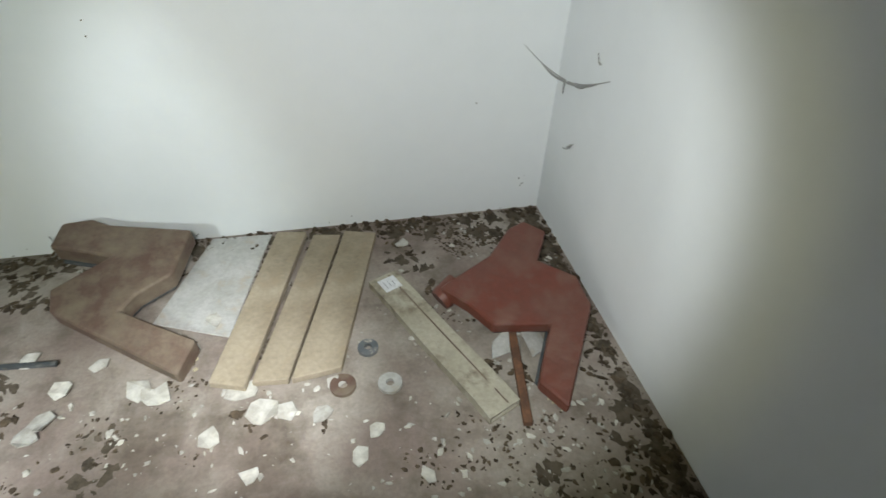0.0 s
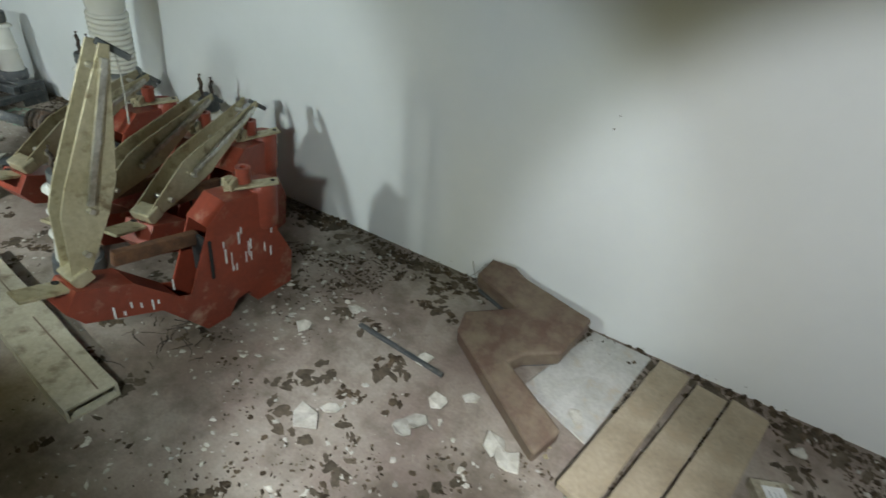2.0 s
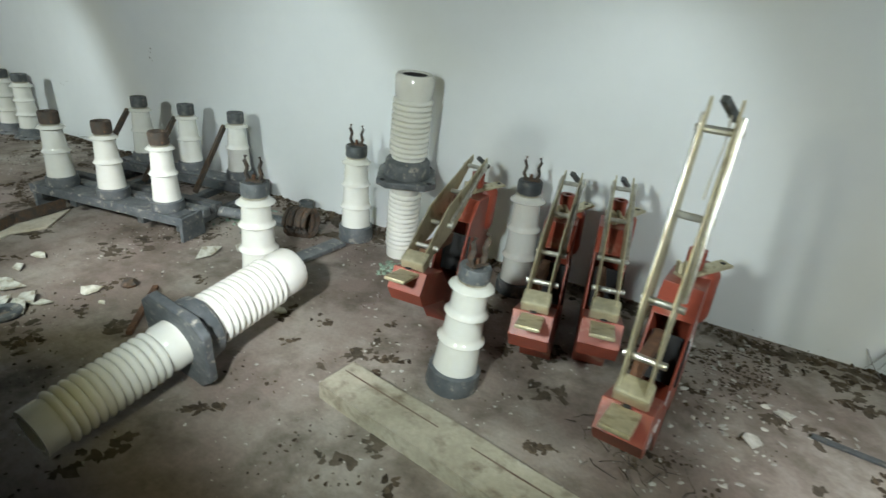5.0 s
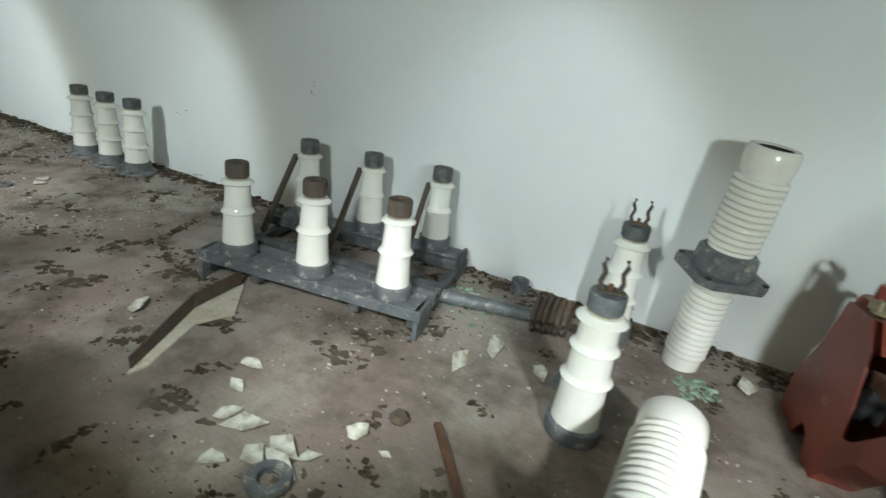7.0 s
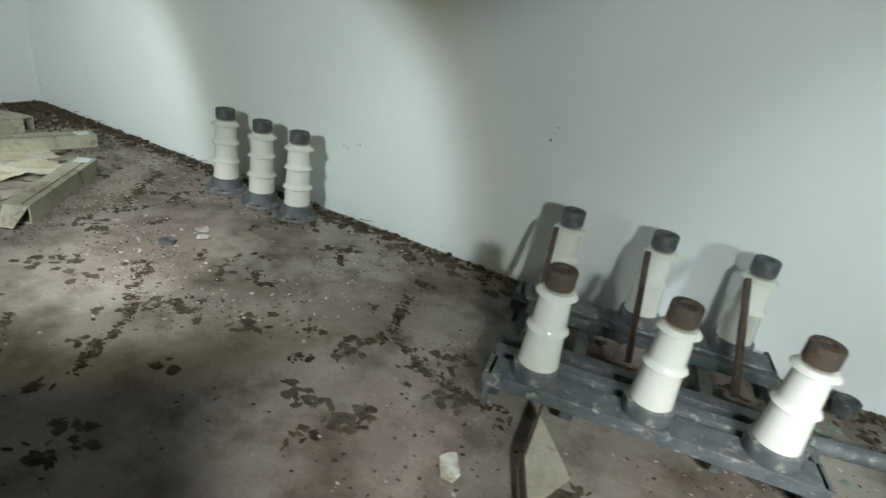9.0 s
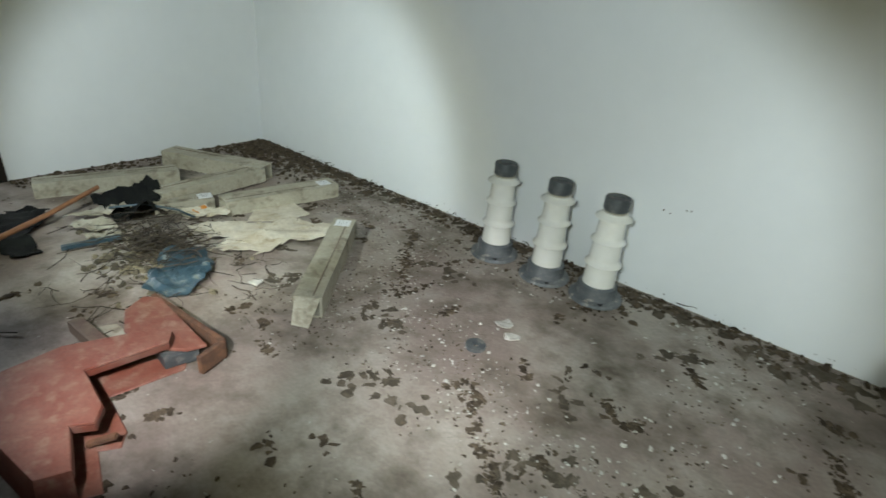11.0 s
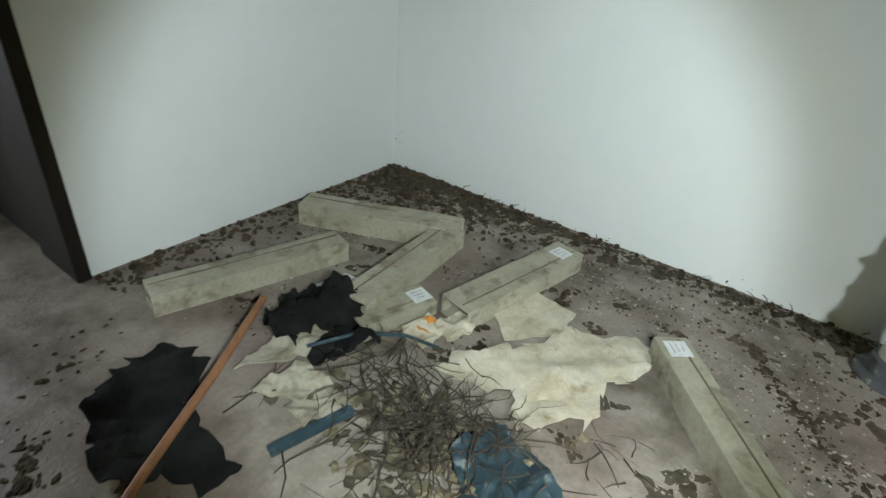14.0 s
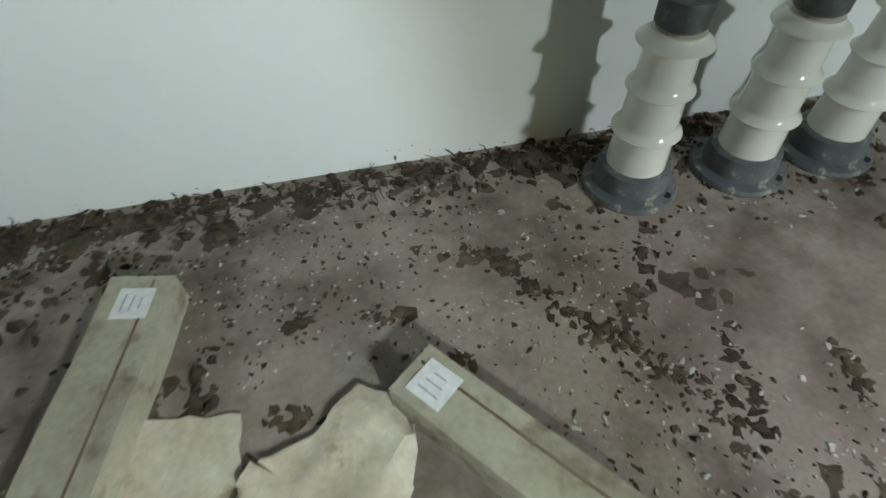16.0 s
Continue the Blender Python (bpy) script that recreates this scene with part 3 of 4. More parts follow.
def board(label, quad, thick, mat, z=0.0, curl=0.0, category="board", group="", name="board", bevel=0.003):
    cx, cy, o = centred(quad)
    bm = prism(o, thick, bevel, 1)
    if curl:
        bmesh.ops.subdivide_edges(bm, edges=[e for e in bm.edges if e.calc_length() > 0.3], cuts=10, use_grid_fill=True)
        for v in bm.verts:
            v.co.z += curl * (noise.noise(Vector((v.co.x * 3 + cx * 9, v.co.y * 3, 0))) + 0.3)
    ob = part(name, bm, mat)
    ob.location = (cx, cy, z)
    return tagged(ob, label, category, group)


board("pale grey metal sheet lying under the boards", [(-1.56, -0.02), (-1.30, -0.03), (-1.43, -0.64), (-1.72, -0.52)], 0.006, PLATE, 0.004, name="metal_sheet", category="sheet")
for quad, lift in (([(-1.27, -0.06), (-1.14, -0.08), (-1.35, -0.9), (-1.47, -0.86)], 0.012), ([(-1.11, -0.1), (-0.99, -0.12), (-1.21, -0.89), (-1.33, -0.88)], 0.006), ([(-0.97, -0.09), (-0.83, -0.13), (-1.03, -0.87), (-1.2, -0.89)], 0.004)):
    board("dusty beige fibre board lying by the wall", quad, 0.03, FIBRE, lift, 0.0, group="three fibre boards")


def trunking(label, a, b, width, height, z=0.0, flap=False, sticker=None, lean=0.0, group="fallen trunking"):
    """A hollow rectangular beam of fibre from a to b on the floor, open at the ends."""
    a, b = Vector((*a, 0)), Vector((*b, 0))
    d = b - a
    n = d.length
    t = thing("trunking", label, "trunking", group, Matrix.Translation((*a.xy, z)) @ Matrix.Rotation(math.atan2(d.y, d.x), 4, "Z") @ Matrix.Rotation(radians(lean), 4, "X"))
    w, h, k = width / 2, height, 0.008
    ring = [(-w, 0), (w, 0), (w, h), (-w, h)]
    hole = [(-w + k, k), (w - k, k), (w - k, h - k), (-w + k, h - k)]
    bm = bmesh.new()
    cuts = 9
    rows = []
    for i in range(cuts + 1):
        f = i / cuts
        bend = 0.006 * noise.noise(Vector((f * 3, a.x * 7, 0)))
        rows.append([[bm.verts.new((f * n, y + bend, zz + abs(bend) * (1 if zz > 0 else 0))) for y, zz in q] for q in (ring, hole)])
    for r0, r1 in zip(rows, rows[1:]):
        for q in (0, 1):
            for c in range(4):
                bm.faces.new((r0[q][c], r0[q][(c + 1) % 4], r1[q][(c + 1) % 4], r1[q][c]))
    for r in (rows[0], rows[-1]):
        for c in range(4):
            bm.faces.new((r[0][c], r[0][(c + 1) % 4], r[1][(c + 1) % 4], r[1][c]))
    part("body", bm, BEAM, t)
    part("seam", box(n * 0.97, 0.005, 0.003, (n / 2, w * 0.35, h + 0.0012), 0), BROWN, t)
    if flap:
        part("end_flap", moved(prism([(0, -w * 0.9), (0.12, -w * 0.7), (0.13, w * 0.5), (0, w * 0.9)], 0.005, 0.001), pose(n - 0.005, 0, h - 0.008, 0, 32, 0)), BEAM, t, "torn end flap hanging down")
    if sticker is not None:
        s = part("sticker", box(0.075, 0.075, 0.002, (sticker, 0, h + 0.002), 0), LABEL, t, "white paper sticker with faded writing")
        for i in range(3):
            part("writing", box(0.045 - 0.008 * i, 0.0022, 0.0008, (sticker, -0.02 + 0.018 * i, h + 0.0036), 0), PENCIL, s)
    return t


trunking("olive-beige fibre trunking with a white sticker", (-0.835, -0.43), (-0.515, -1.14), 0.13, 0.035, 0.0, sticker=0.06)
trunking("dusty olive-beige fibre trunking, warped and cracked", (-3.9, -1.295), (-2.87, -1.455), 0.16, 0.06, 0.0)
bar_1 = part("steel_bar", along((-0.385, -0.78, 0.03), (-0.455, -1.2, 0.022), 0.03, 0.022, 0.003), RUST)
tagged(bar_1, "rusty flat steel bar on the floor", "metal bar")
bar_2 = part("steel_bar", along((-2.42, -0.62, 0.012), (-2.0, -0.66, 0.012), 0.018, 0.014, 0.003), IRON)
tagged(bar_2, "thin dark steel bar on the floor", "metal bar")

# trunking piled in the west corner
trunking("olive-beige fibre trunking with a torn end flap", (-9.14, -0.675), (-8.645, -1.29), 0.115, 0.095, 0, True, 0.06)
trunking("olive-beige fibre trunking against the west wall", (-10.78, -0.83), (-10.10, -0.53), 0.14, 0.1, 0.0)
trunking("long olive-beige fibre trunking", (-10.62, -1.66), (-10.42, -0.95), 0.12, 0.085, 0.0)
trunking("olive-beige fibre trunking leaning on another", (-10.07, -1.24), (-10.13, -0.56), 0.13, 0.085, 0.012)
trunking("crushed olive-beige fibre trunking with a white sticker", (-9.66, -0.33), (-9.80, -1.0), 0.14, 0.08, 0.0, False, 0.07)
trunking("short flattened piece of olive-beige trunking", (-9.93, -0.99), (-10.02, -1.28), 0.12, 0.06, 0.0, False, 0.04)
board("white paper sheet lying among the trunking", [(-10.3, -1.25), (-10.27, -1.08), (-10.17, -1.06), (-10.2, -1.26)], 0.003, LABEL, 0.03, name="paper_sheet", category="paper")


def sheet(name, label, category, outline, depth, rise, mat, seed, z=0.0, jag=0.3):
    cx, cy, o = centred(outline)
    ob = part(name, ragged(o, depth, rise, seed, jag=jag), mat, smooth=True)
    ob.location = (cx, cy, z + depth)
    return tagged(ob, label, category)


sheet("torn_paper", "large torn cream paper sheet, crumpled and stained", "paper", [(-9.67, -1.26), (-9.68, -1.12), (-9.56, -0.98), (-9.48, -0.84), (-9.41, -0.74), (-9.25, -0.68), (-9.17, -0.75), (-9.2, -0.9), (-9.22, -0.99), (-9.25, -1.16), (-9.37, -1.29), (-9.46, -1.18), (-9.53, -1.24)], 0.002, 0.026, PAPER, 3, 0.004, 1.2)
sheet("cardboard", "cream cardboard piece lying under torn paper", "cardboard", [(-9.72, -0.86), (-9.72, -0.61), (-9.47, -0.66), (-9.47, -0.82), (-9.6, -0.97)], 0.003, 0.008, PAPER, 5, 0.0, 0.2)
sheet("black_rag", "crumpled black rag on the floor", "rag", [(-10.42, -1.83), (-10.33, -1.69), (-10.22, -1.71), (-10.13, -1.82), (-9.83, -1.86), (-9.86, -1.95), (-9.97, -2.01), (-10.08, -2.11), (-10.29, -2.0)], 0.004, 0.035, BLACK, 7, 0.0, 0.8)
sheet("black_rag", "crumpled black rag over the trunking", "rag", [(-10.24, -1.49), (-10.3, -1.34), (-10.23, -1.2), (-10.0, -1.2), (-9.84, -1.34), (-9.92, -1.47), (-10.12, -1.52)], 0.004, 0.11, BLACK, 8, 0.0, 0.7)
sheet("plastic_bag", "dirty blue-green plastic bag lying flat", "bag", [(-9.47, -1.48), (-9.4, -1.31), (-9.24, -1.36), (-9.14, -1.45), (-9.08, -1.57), (-9.2, -1.68), (-9.34, -1.6)], 0.003, 0.045, TEAL, 9, 0.0, 0.3)
for k, (o, z) in enumerate((([(-10.13, -1.68), (-10.16, -1.44), (-10.03, -1.38), (-9.99, -1.5)], 0.03), ([(-10.02, -1.7), (-10.0, -1.5), (-9.88, -1.52), (-9.9, -1.66)], 0.02), ([(-9.92, -1.66), (-9.88, -1.52), (-9.78, -1.55), (-9.82, -1.68)], 0.0), ([(-9.9, -1.2), (-9.86, -1.06), (-9.76, -1.08), (-9.78, -1.22)], 0.01), ([(-9.82, -1.1), (-9.78, -0.98), (-9.7, -1.02), (-9.72, -1.14)], 0.01))):
    sheet("cardboard_scrap", "torn beige cardboard scrap in the rubbish", "cardboard", o, 0.004, 0.035, BEAM if k < 3 else PAPER, 20 + k, z, 0.4)["group"] = "cardboard scraps"
pole = part("wooden_stick", tube([(-9.83, -2.28, 0.02), (-9.97, -2.02, 0.055), (-10.12, -1.73, 0.075), (-10.27, -1.45, 0.11)], 0.0135, 10, 0.9), WOOD)
tagged(pole, "orange-brown wooden stick lying over a black rag", "stick")
slat = part("plastic_strip", along((-9.83, -1.78, 0.015), (-9.76, -1.55, 0.03), 0.03, 0.02, 0.003), TEAL)
tagged(slat, "dull blue-green plastic strip on the floor", "strip")
hose = part("thin_hose", tube([(-10.0, -1.5, 0.09), (-9.92, -1.36, 0.1), (-9.82, -1.24, 0.07), (-9.72, -1.2, 0.05)], 0.006, 8), TEAL)
tagged(hose, "thin grey-green hose in the rubbish", "hose")
cup = part("orange_scrap", ragged([(-0.04, -0.03), (0.0, -0.04), (0.04, -0.01), (0.03, 0.035), (-0.03, 0.03)], 0.003, 0.04, 31, 8), ORANGE)
cup.location = (-9.83, -1.115, 0.02)
tagged(cup, "small orange plastic scrap in the rubbish", "scrap")

# the red casing lying open
def hollow_casing(label, outline, mouth, height, mat):
    """A sheet-metal shell: a top plate, side walls round it but for the mouth edges, and a base plate set forward."""
    cx, cy, o = centred(outline)
    t = thing("casing", label, "casing", at=pose(cx, cy, 0))
    part("top_plate", moved(prism(o, 0.006, 0.0025, 2), Matrix.Translation((0, 0, height))), mat, t)
    for k, p in enumerate(o):
        q = o[(k + 1) % len(o)]
        if k in mouth:
            lip = along((*p, height - 0.012), (*q, height - 0.012), 0.006, 0.022, 0.002)
            part("folded_lip", lip, DUSTY_RED, t, "bare folded lip of the open side")
            continue
        # the walls splay outwards to the floor
        bm = bmesh.new()
        v = [bm.verts.new(c) for c in ((*p, height + 0.003), (*q, height + 0.003), (q[0] * 1.07, q[1] * 1.07, 0.001), (p[0] * 1.07, p[1] * 1.07, 0.001))]
        bm.faces.new(v)
        bmesh.ops.solidify(bm, geom=bm.faces[:], thickness=0.005)
        part("side_wall", bm, mat, t)
    base = [(x * 0.93 + 0.05, y * 0.93 + 0.035) for x, y in o]
    part("base_plate", moved(prism(base, 0.006, 0.002, 1), Matrix.Translation((0, 0, 0.002))), mat, t, "dusty base plate seen through the open side")
    return t


red_c = hollow_casing("faded red painted angled metal casing, hollow and open on one side", [(-8.715, -1.798), (-8.765, -1.765), (-8.83, -1.83), (-8.916, -2.047), (-8.895, -2.25), (-8.83, -2.31), (-8.62, -2.3), (-8.40, -2.27), (-8.371, -2.197), (-8.532, -2.151), (-8.5, -2.1), (-8.555, -2.061), (-8.746, -2.041)], (8, 9, 10, 11, 12), 0.095, FADED_RED)
bpy.context.view_layer.update()
part("torn_edge", along((0.145, -0.04, 0.02), (0.2, 0.02, 0.05), 0.02, 0.012, 0.002), RUST, red_c, "rusty torn strip inside")
tray = thing("metal_tray", "dusty red painted metal cover with a dark upturned edge", "cover")
part("plate", moved(prism([(-9.1, -1.72), (-9.05, -1.81), (-8.93, -1.86), (-8.8, -1.87), (-8.68, -1.76), (-8.66, -1.7), (-9.05, -1.68)], 0.014, 0.004), Matrix.Translation((0, 0, 0.055))), FADED_RED, tray)
part("upturned_edge", along((-9.1, -1.685, 0.03), (-8.63, -1.655, 0.045), 0.02, 0.07, 0.003), RUST, tray)
part("end_edge", along((-8.63, -1.655, 0.045), (-8.6, -1.76, 0.045), 0.02, 0.07, 0.003), RUST, tray)
part("support", moved(prism([(-9.05, -1.8), (-8.7, -1.83), (-8.68, -1.72), (-9.0, -1.7)], 0.05, 0.004), Matrix.Translation((0, 0, 0.002))), IRON, tray)
strip_c = part("metal_strip", along((-9.13, -1.95, 0.03), (-8.86, -1.93, 0.03), 0.05, 0.05, 0.004), BROWN)
tagged(strip_c, "dull brown folded metal strip beside the red casing", "strip")
sheet("cardboard", "dirty yellow-beige card under the red cover", "cardboard", [(-9.12, -1.92), (-9.06, -1.83), (-8.82, -1.88), (-8.86, -1.92)], 0.003, 0.012, BEAM, 44, 0.0, 0.3)

# ---- scrap round the disconnector ----
shaft = thing("drive_shaft", "grey steel drive shaft lying beside the frame", "shaft")
part("rod", tube([(-5.46, -0.6, 0.09), (-4.9, -0.44, 0.085)], 0.03, 16), BLUE_IRON, shaft, "", True)
part("collar", tube([(-5.42, -0.59, 0.09), (-5.36, -0.572, 0.09)], 0.045, 16), IRON, shaft)
coil = thing("rope_coil", "small coil of dark brown rope by the shaft end", "rope")
for k in range(6):
    ring = [(-4.85 + 0.012 * k, -0.43 + 0.06 * math.cos(a * 0.52), 0.085 + 0.075 * math.sin(a * 0.52) + 0.004 * k) for a in range(13)]
    part("loop", moved(tube(ring, 0.013, 8), Matrix.Translation((0.014 * k - 0.06, 0.008 * (k % 2), 0.005))), RUSTCAP, coil)
cap_1 = part("loose_cap", lathe([(0, 0), (0.045, 0), (0.045, 0.07), (0.036, 0.075), (0.034, 0.05), (0, 0.05)], 24), BLUE_IRON, smooth=True)
cap_1.location = (-5.1, -0.1, 0)
tagged(cap_1, "small grey metal cap standing by the wall", "cap")
flat = part("steel_bar", along((-4.68, -0.78, 0.018), (-4.63, -0.36, 0.018), 0.09, 0.022, 0.004), BLUE_IRON)
tagged(flat, "flat grey steel bar leading to an insulator", "metal bar")
bent = thing("bent_bracket", "bent cream-painted sheet bracket on the floor", "bracket")
part("plate", prism([(-5.95, -1.14), (-6.12, -0.93), (-6.1, -1.2), (-5.98, -1.5), (-5.91, -1.62), (-5.9, -1.55), (-6.0, -1.28)], 0.012, 0.003), PAPER, bent)
part("upturned_edge", along((-5.92, -1.6, 0.03), (-6.09, -1.22, 0.05), 0.008, 0.06, 0.002), RUSTCAP, bent)
part("upturned_edge", along((-6.09, -1.22, 0.05), (-6.12, -0.95, 0.05), 0.008, 0.06, 0.002), RUSTCAP, bent)
rod_1 = part("steel_bar", along((-4.965, -1.22, 0.012), (-4.73, -1.5, 0.012), 0.024, 0.018, 0.003), RUST)
tagged(rod_1, "rusty short bar on the floor", "metal bar")
ring_1 = part("washer", lathe([(0.03, 0), (0.062, 0), (0.065, 0.012), (0.06, 0.022), (0.032, 0.022), (0.03, 0)], 28), BLUE_IRON, smooth=True)
ring_1.location = (-5.23, -1.68, 0)
tagged(ring_1, "grey iron ring on the floor", "ring")
nut_1 = part("rusty_lump", moved(lathe([(0, 0), (0.03, 0), (0.036, 0.012), (0.022, 0.03), (0, 0.032)], 6), pose(0, 0, 0, 6, 0, 10)), RUSTCAP)
nut_1.location = (-5.08, -1.265, 0)
tagged(nut_1, "small rusty nut on the floor", "nut")
for x, y, r, m, what in ((-0.93, -0.78, 0.038, BLUE_IRON, "grey iron washer"), (-1.03, -0.93, 0.045, BROWN, "brown round washer"), (-0.87, -0.95, 0.042, PLATE, "pale square-cut nut"), (-8.05, -0.95, 0.04, IRON, "small dark ring")):
    w = part("washer", lathe([(r * 0.35, 0), (r, 0), (r, 0.014), (r * 0.35, 0.014), (r * 0.35, 0)], 20), m)
    w.location = (x, y, 0.001)
    tagged(w, what + " lying on the dusty floor", "washer")


# ---- shards and flakes that can be told apart ----
def shard(name, label, x, y, size, turn, mat, seed, thick=0.012, long=1.0, tilt=0.0, group=""):
    r = random.Random(seed)
    n = r.randint(5, 8) if mat is not SHARD else r.randint(4, 6)
    o = [(size * long * r.uniform(0.55, 1.15) * math.cos(2 * math.pi * k / n), size * r.uniform(0.5, 1.15) * math.sin(2 * math.pi * k / n)) for k in range(n)]
    bm = prism(o, thick, thick * 0.2, 1)
    for v in bm.verts:
        v.co.z += 0.6 * (v.co.y ** 2) / max(size, 0.01) * 0.5
    ob = part(name, bm, mat)
    ob.matrix_world = pose(x, y, 0.001 + abs(math.sin(radians(tilt))) * size * 0.7, tilt, 0, turn)
    tagged(ob, label, "shard" if mat is SHARD else "flake", group)


for k, (x, y, size, long, turn, tilt) in enumerate(((-5.44, -1.57, 0.06, 1.8, 40, 12), (-5.52, -1.56, 0.035, 1.6, 60, 8), (-5.29, -1.57, 0.05, 1.9, -10, 10), (-5.41, -1.71, 0.04, 1.5, 20, 5), (-5.6, -1.45, 0.04, 1.4, -20, 9), (-6.27, -1.33, 0.055, 1.7, -55, 18), (-5.15, -1.4, 0.035, 1.6, 80, 20), (-5.03, -1.42, 0.02, 1.3, 0, 0), (-5.06, -0.87, 0.05, 2.4, 95, 25), (-5.0, -0.66, 0.055, 2.6, 100, 25), (-5.65, -1.34, 0.035, 1.7, 5, 8), (-5.25, -1.62, 0.045, 2.0, -15, 10), (-4.78, -0.72, 0.04, 1.8, -60, 12), (-5.2, -1.56, 0.03, 1.8, 50, 15), (-5.33, -1.64, 0.05, 1.7, -20, 14), (-4.05, -0.28, 0.05, 1.6, 70, 20), (-4.4, -1.05, 0.03, 1.5, 10, 5))):
    shard("porcelain_shard", "broken white porcelain shard on the floor", x, y, size * 0.85, turn, SHARD, 100 + k, 0.006, long, tilt, "porcelain shards")
for k, (x, y) in enumerate(((-0.42, -0.86), (-0.32, -0.86))):
    shard("sheet_shard", "pale green-white sheet fragment by the red casing", x, y, 0.06, 70 * k + 20, PLATE, 140 + k, 0.008, 1.6, 14, "sheet fragments")
flakes = [(-1.053, -0.913, 0.03), (-1.858, -0.69, 0.032), (-1.55, -0.68, 0.03), (-1.5, -0.53, 0.045), (-1.36, -0.9, 0.05), (-1.29, -0.98, 0.055), (-1.21, -1.0, 0.05), (-1.41, -0.78, 0.045), (-1.1, -1.03, 0.035), (-1.7, -0.83, 0.06), (-1.64, -0.86, 0.05), (-2.0, -0.95, 0.035), (-1.98, -0.9, 0.04), (-1.95, -0.78, 0.04), (-1.75, -0.6, 0.045), (-2.3, -1.1, 0.06), (-2.25, -1.02, 0.03), (-2.1, -0.62, 0.04), (-1.45, -1.05, 0.04), (-0.72, -0.2, 0.03), (-0.93, -1.12, 0.03), (-1.0, -1.2, 0.035), (-0.8, -1.3, 0.035), (-1.32, -1.2, 0.03), (-1.6, -1.25, 0.03), (-2.6, -0.75, 0.035), (-2.5, -0.55, 0.03), (-8.05, -0.75, 0.035), (-7.98, -0.8, 0.03), (-9.0, -1.3, 0.03)]
for k, (x, y, size) in enumerate(flakes):
    shard("plaster_flake", "flat off-white plaster flake on the floor", x, y, size, 47 * k, FLAKE, 200 + k, 0.007, 1.2, 3, "plaster flakes")


# ---- loose dirt, crumbs and litter ----
def crumbs(name, label, spots, mat, flat, seed, sides=(5, 9)):
    """Many small irregular low lumps: x, y, radius."""
    r = random.Random(seed)
    verts, faces = [], []
    for x, y, size in spots:
        n = r.randint(*sides)
        base = len(verts)
        h = size * flat * r.uniform(0.4, 1.3)
        a0 = r.uniform(0, 6.3)
        squash, turn = r.uniform(0.35, 0.9), r.uniform(0, 3.14)
        ct, st = math.cos(turn), math.sin(turn)
        ring = []
        for k in range(n):
            q = size * r.uniform(0.45, 1.3)
            u, v = q * math.cos(a0 + 2 * math.pi * k / n), q * squash * math.sin(a0 + 2 * math.pi * k / n)
            ring.append((x + u * ct - v * st, y + u * st + v * ct))
        verts += [(px, py, 0.0005) for px, py in ring]
        verts += [(x + (px - x) * 0.72 + r.uniform(-1, 1) * size * 0.08, y + (py - y) * 0.72, h * r.uniform(0.7, 1.1)) for px, py in ring]
        verts.append((x, y, h * r.uniform(0.8, 1.3)))
        for k in range(n):
            j = (k + 1) % n
            faces.append((base + k, base + j, base + n + j, base + n + k))
            faces.append((base + n + k, base + n + j, base + 2 * n))
    me = bpy.data.meshes.new(name)
    me.from_pydata(verts, [], faces)
    me.materials.append(mat)
    return tagged(new(name, me), label, kind="stuff")


rnd = random.Random(11)


def clumped(count, lo, hi, size, clump):
    """Places gathered in patches, as swept dirt lies."""
    out = []
    while len(out) < count:
        x, y = rnd.uniform(*lo), rnd.uniform(*hi)
        if noise.noise(Vector((x * 2.1, y * 2.1, 3.3))) + 0.6 * noise.noise(Vector((x * 6, y * 6, 1.3))) > clump:
            out.append((x, y, size * rnd.uniform(0.35, 1.0) ** 1.6))
    return out


edge = []
for k in range(6000):
    d = abs(rnd.gauss(0, 0.09))
    u = rnd.random()
    if u < 0.72:
        x = rnd.uniform(-10.95, -0.02)
        if d < 0.03 or noise.noise(Vector((x * 3, 5, 0))) + rnd.uniform(-0.3, 0.6) > 0 or x < -7.5:
            edge.append((x, -0.008 - d, 0.02 * rnd.random() ** 2.4 + 0.003))
    elif u < 0.86:
        edge.append((-0.008 - d, rnd.uniform(-2.4, 0), 0.02 * rnd.random() ** 2.4 + 0.003))
    else:
        edge.append((-10.95 + d, rnd.uniform(-1.7, 0), 0.02 * rnd.random() ** 2.4 + 0.003))
crumbs("wall_foot_dirt", "dark soil and rubbish gathered along the wall foot", edge, DIRT, 0.6, 1)
silt = []
for k in range(900):
    x = rnd.uniform(-10.9, -0.05)
    if noise.noise(Vector((x * 1.7, 9, 0))) > -0.35:
        silt.append((x, -0.02 - abs(rnd.gauss(0, 0.09)), 0.012 + 0.05 * rnd.random() ** 2))
for k in range(260):
    silt.append((-0.02 - abs(rnd.gauss(0, 0.06)), rnd.uniform(-1.5, -0.02), 0.01 + 0.035 * rnd.random() ** 2))
silt = [(min(-0.05, x), min(y, -1.35 * q), q) for x, y, q in silt]
crumbs("wall_foot_dust", "thin brown dust and caked dirt along the wall foot", silt, SILT, 0.05, 9, (8, 13))
corner = [(-10.9 + abs(rnd.gauss(0, 0.5)), -abs(rnd.gauss(0, 0.22)) - 0.01, 0.02 * rnd.random() ** 2.2 + 0.003) for k in range(2200)]
crumbs("corner_dirt", "dark soil heaped in the west corner", corner, DIRT, 0.7, 2)
crumbs("floor_dirt", "scattered dark dirt clods on the floor", clumped(2200, (-10.8, -0.05), (-2.6, -0.05), 0.012, 0.2), DIRT, 0.3, 3)
patch = []
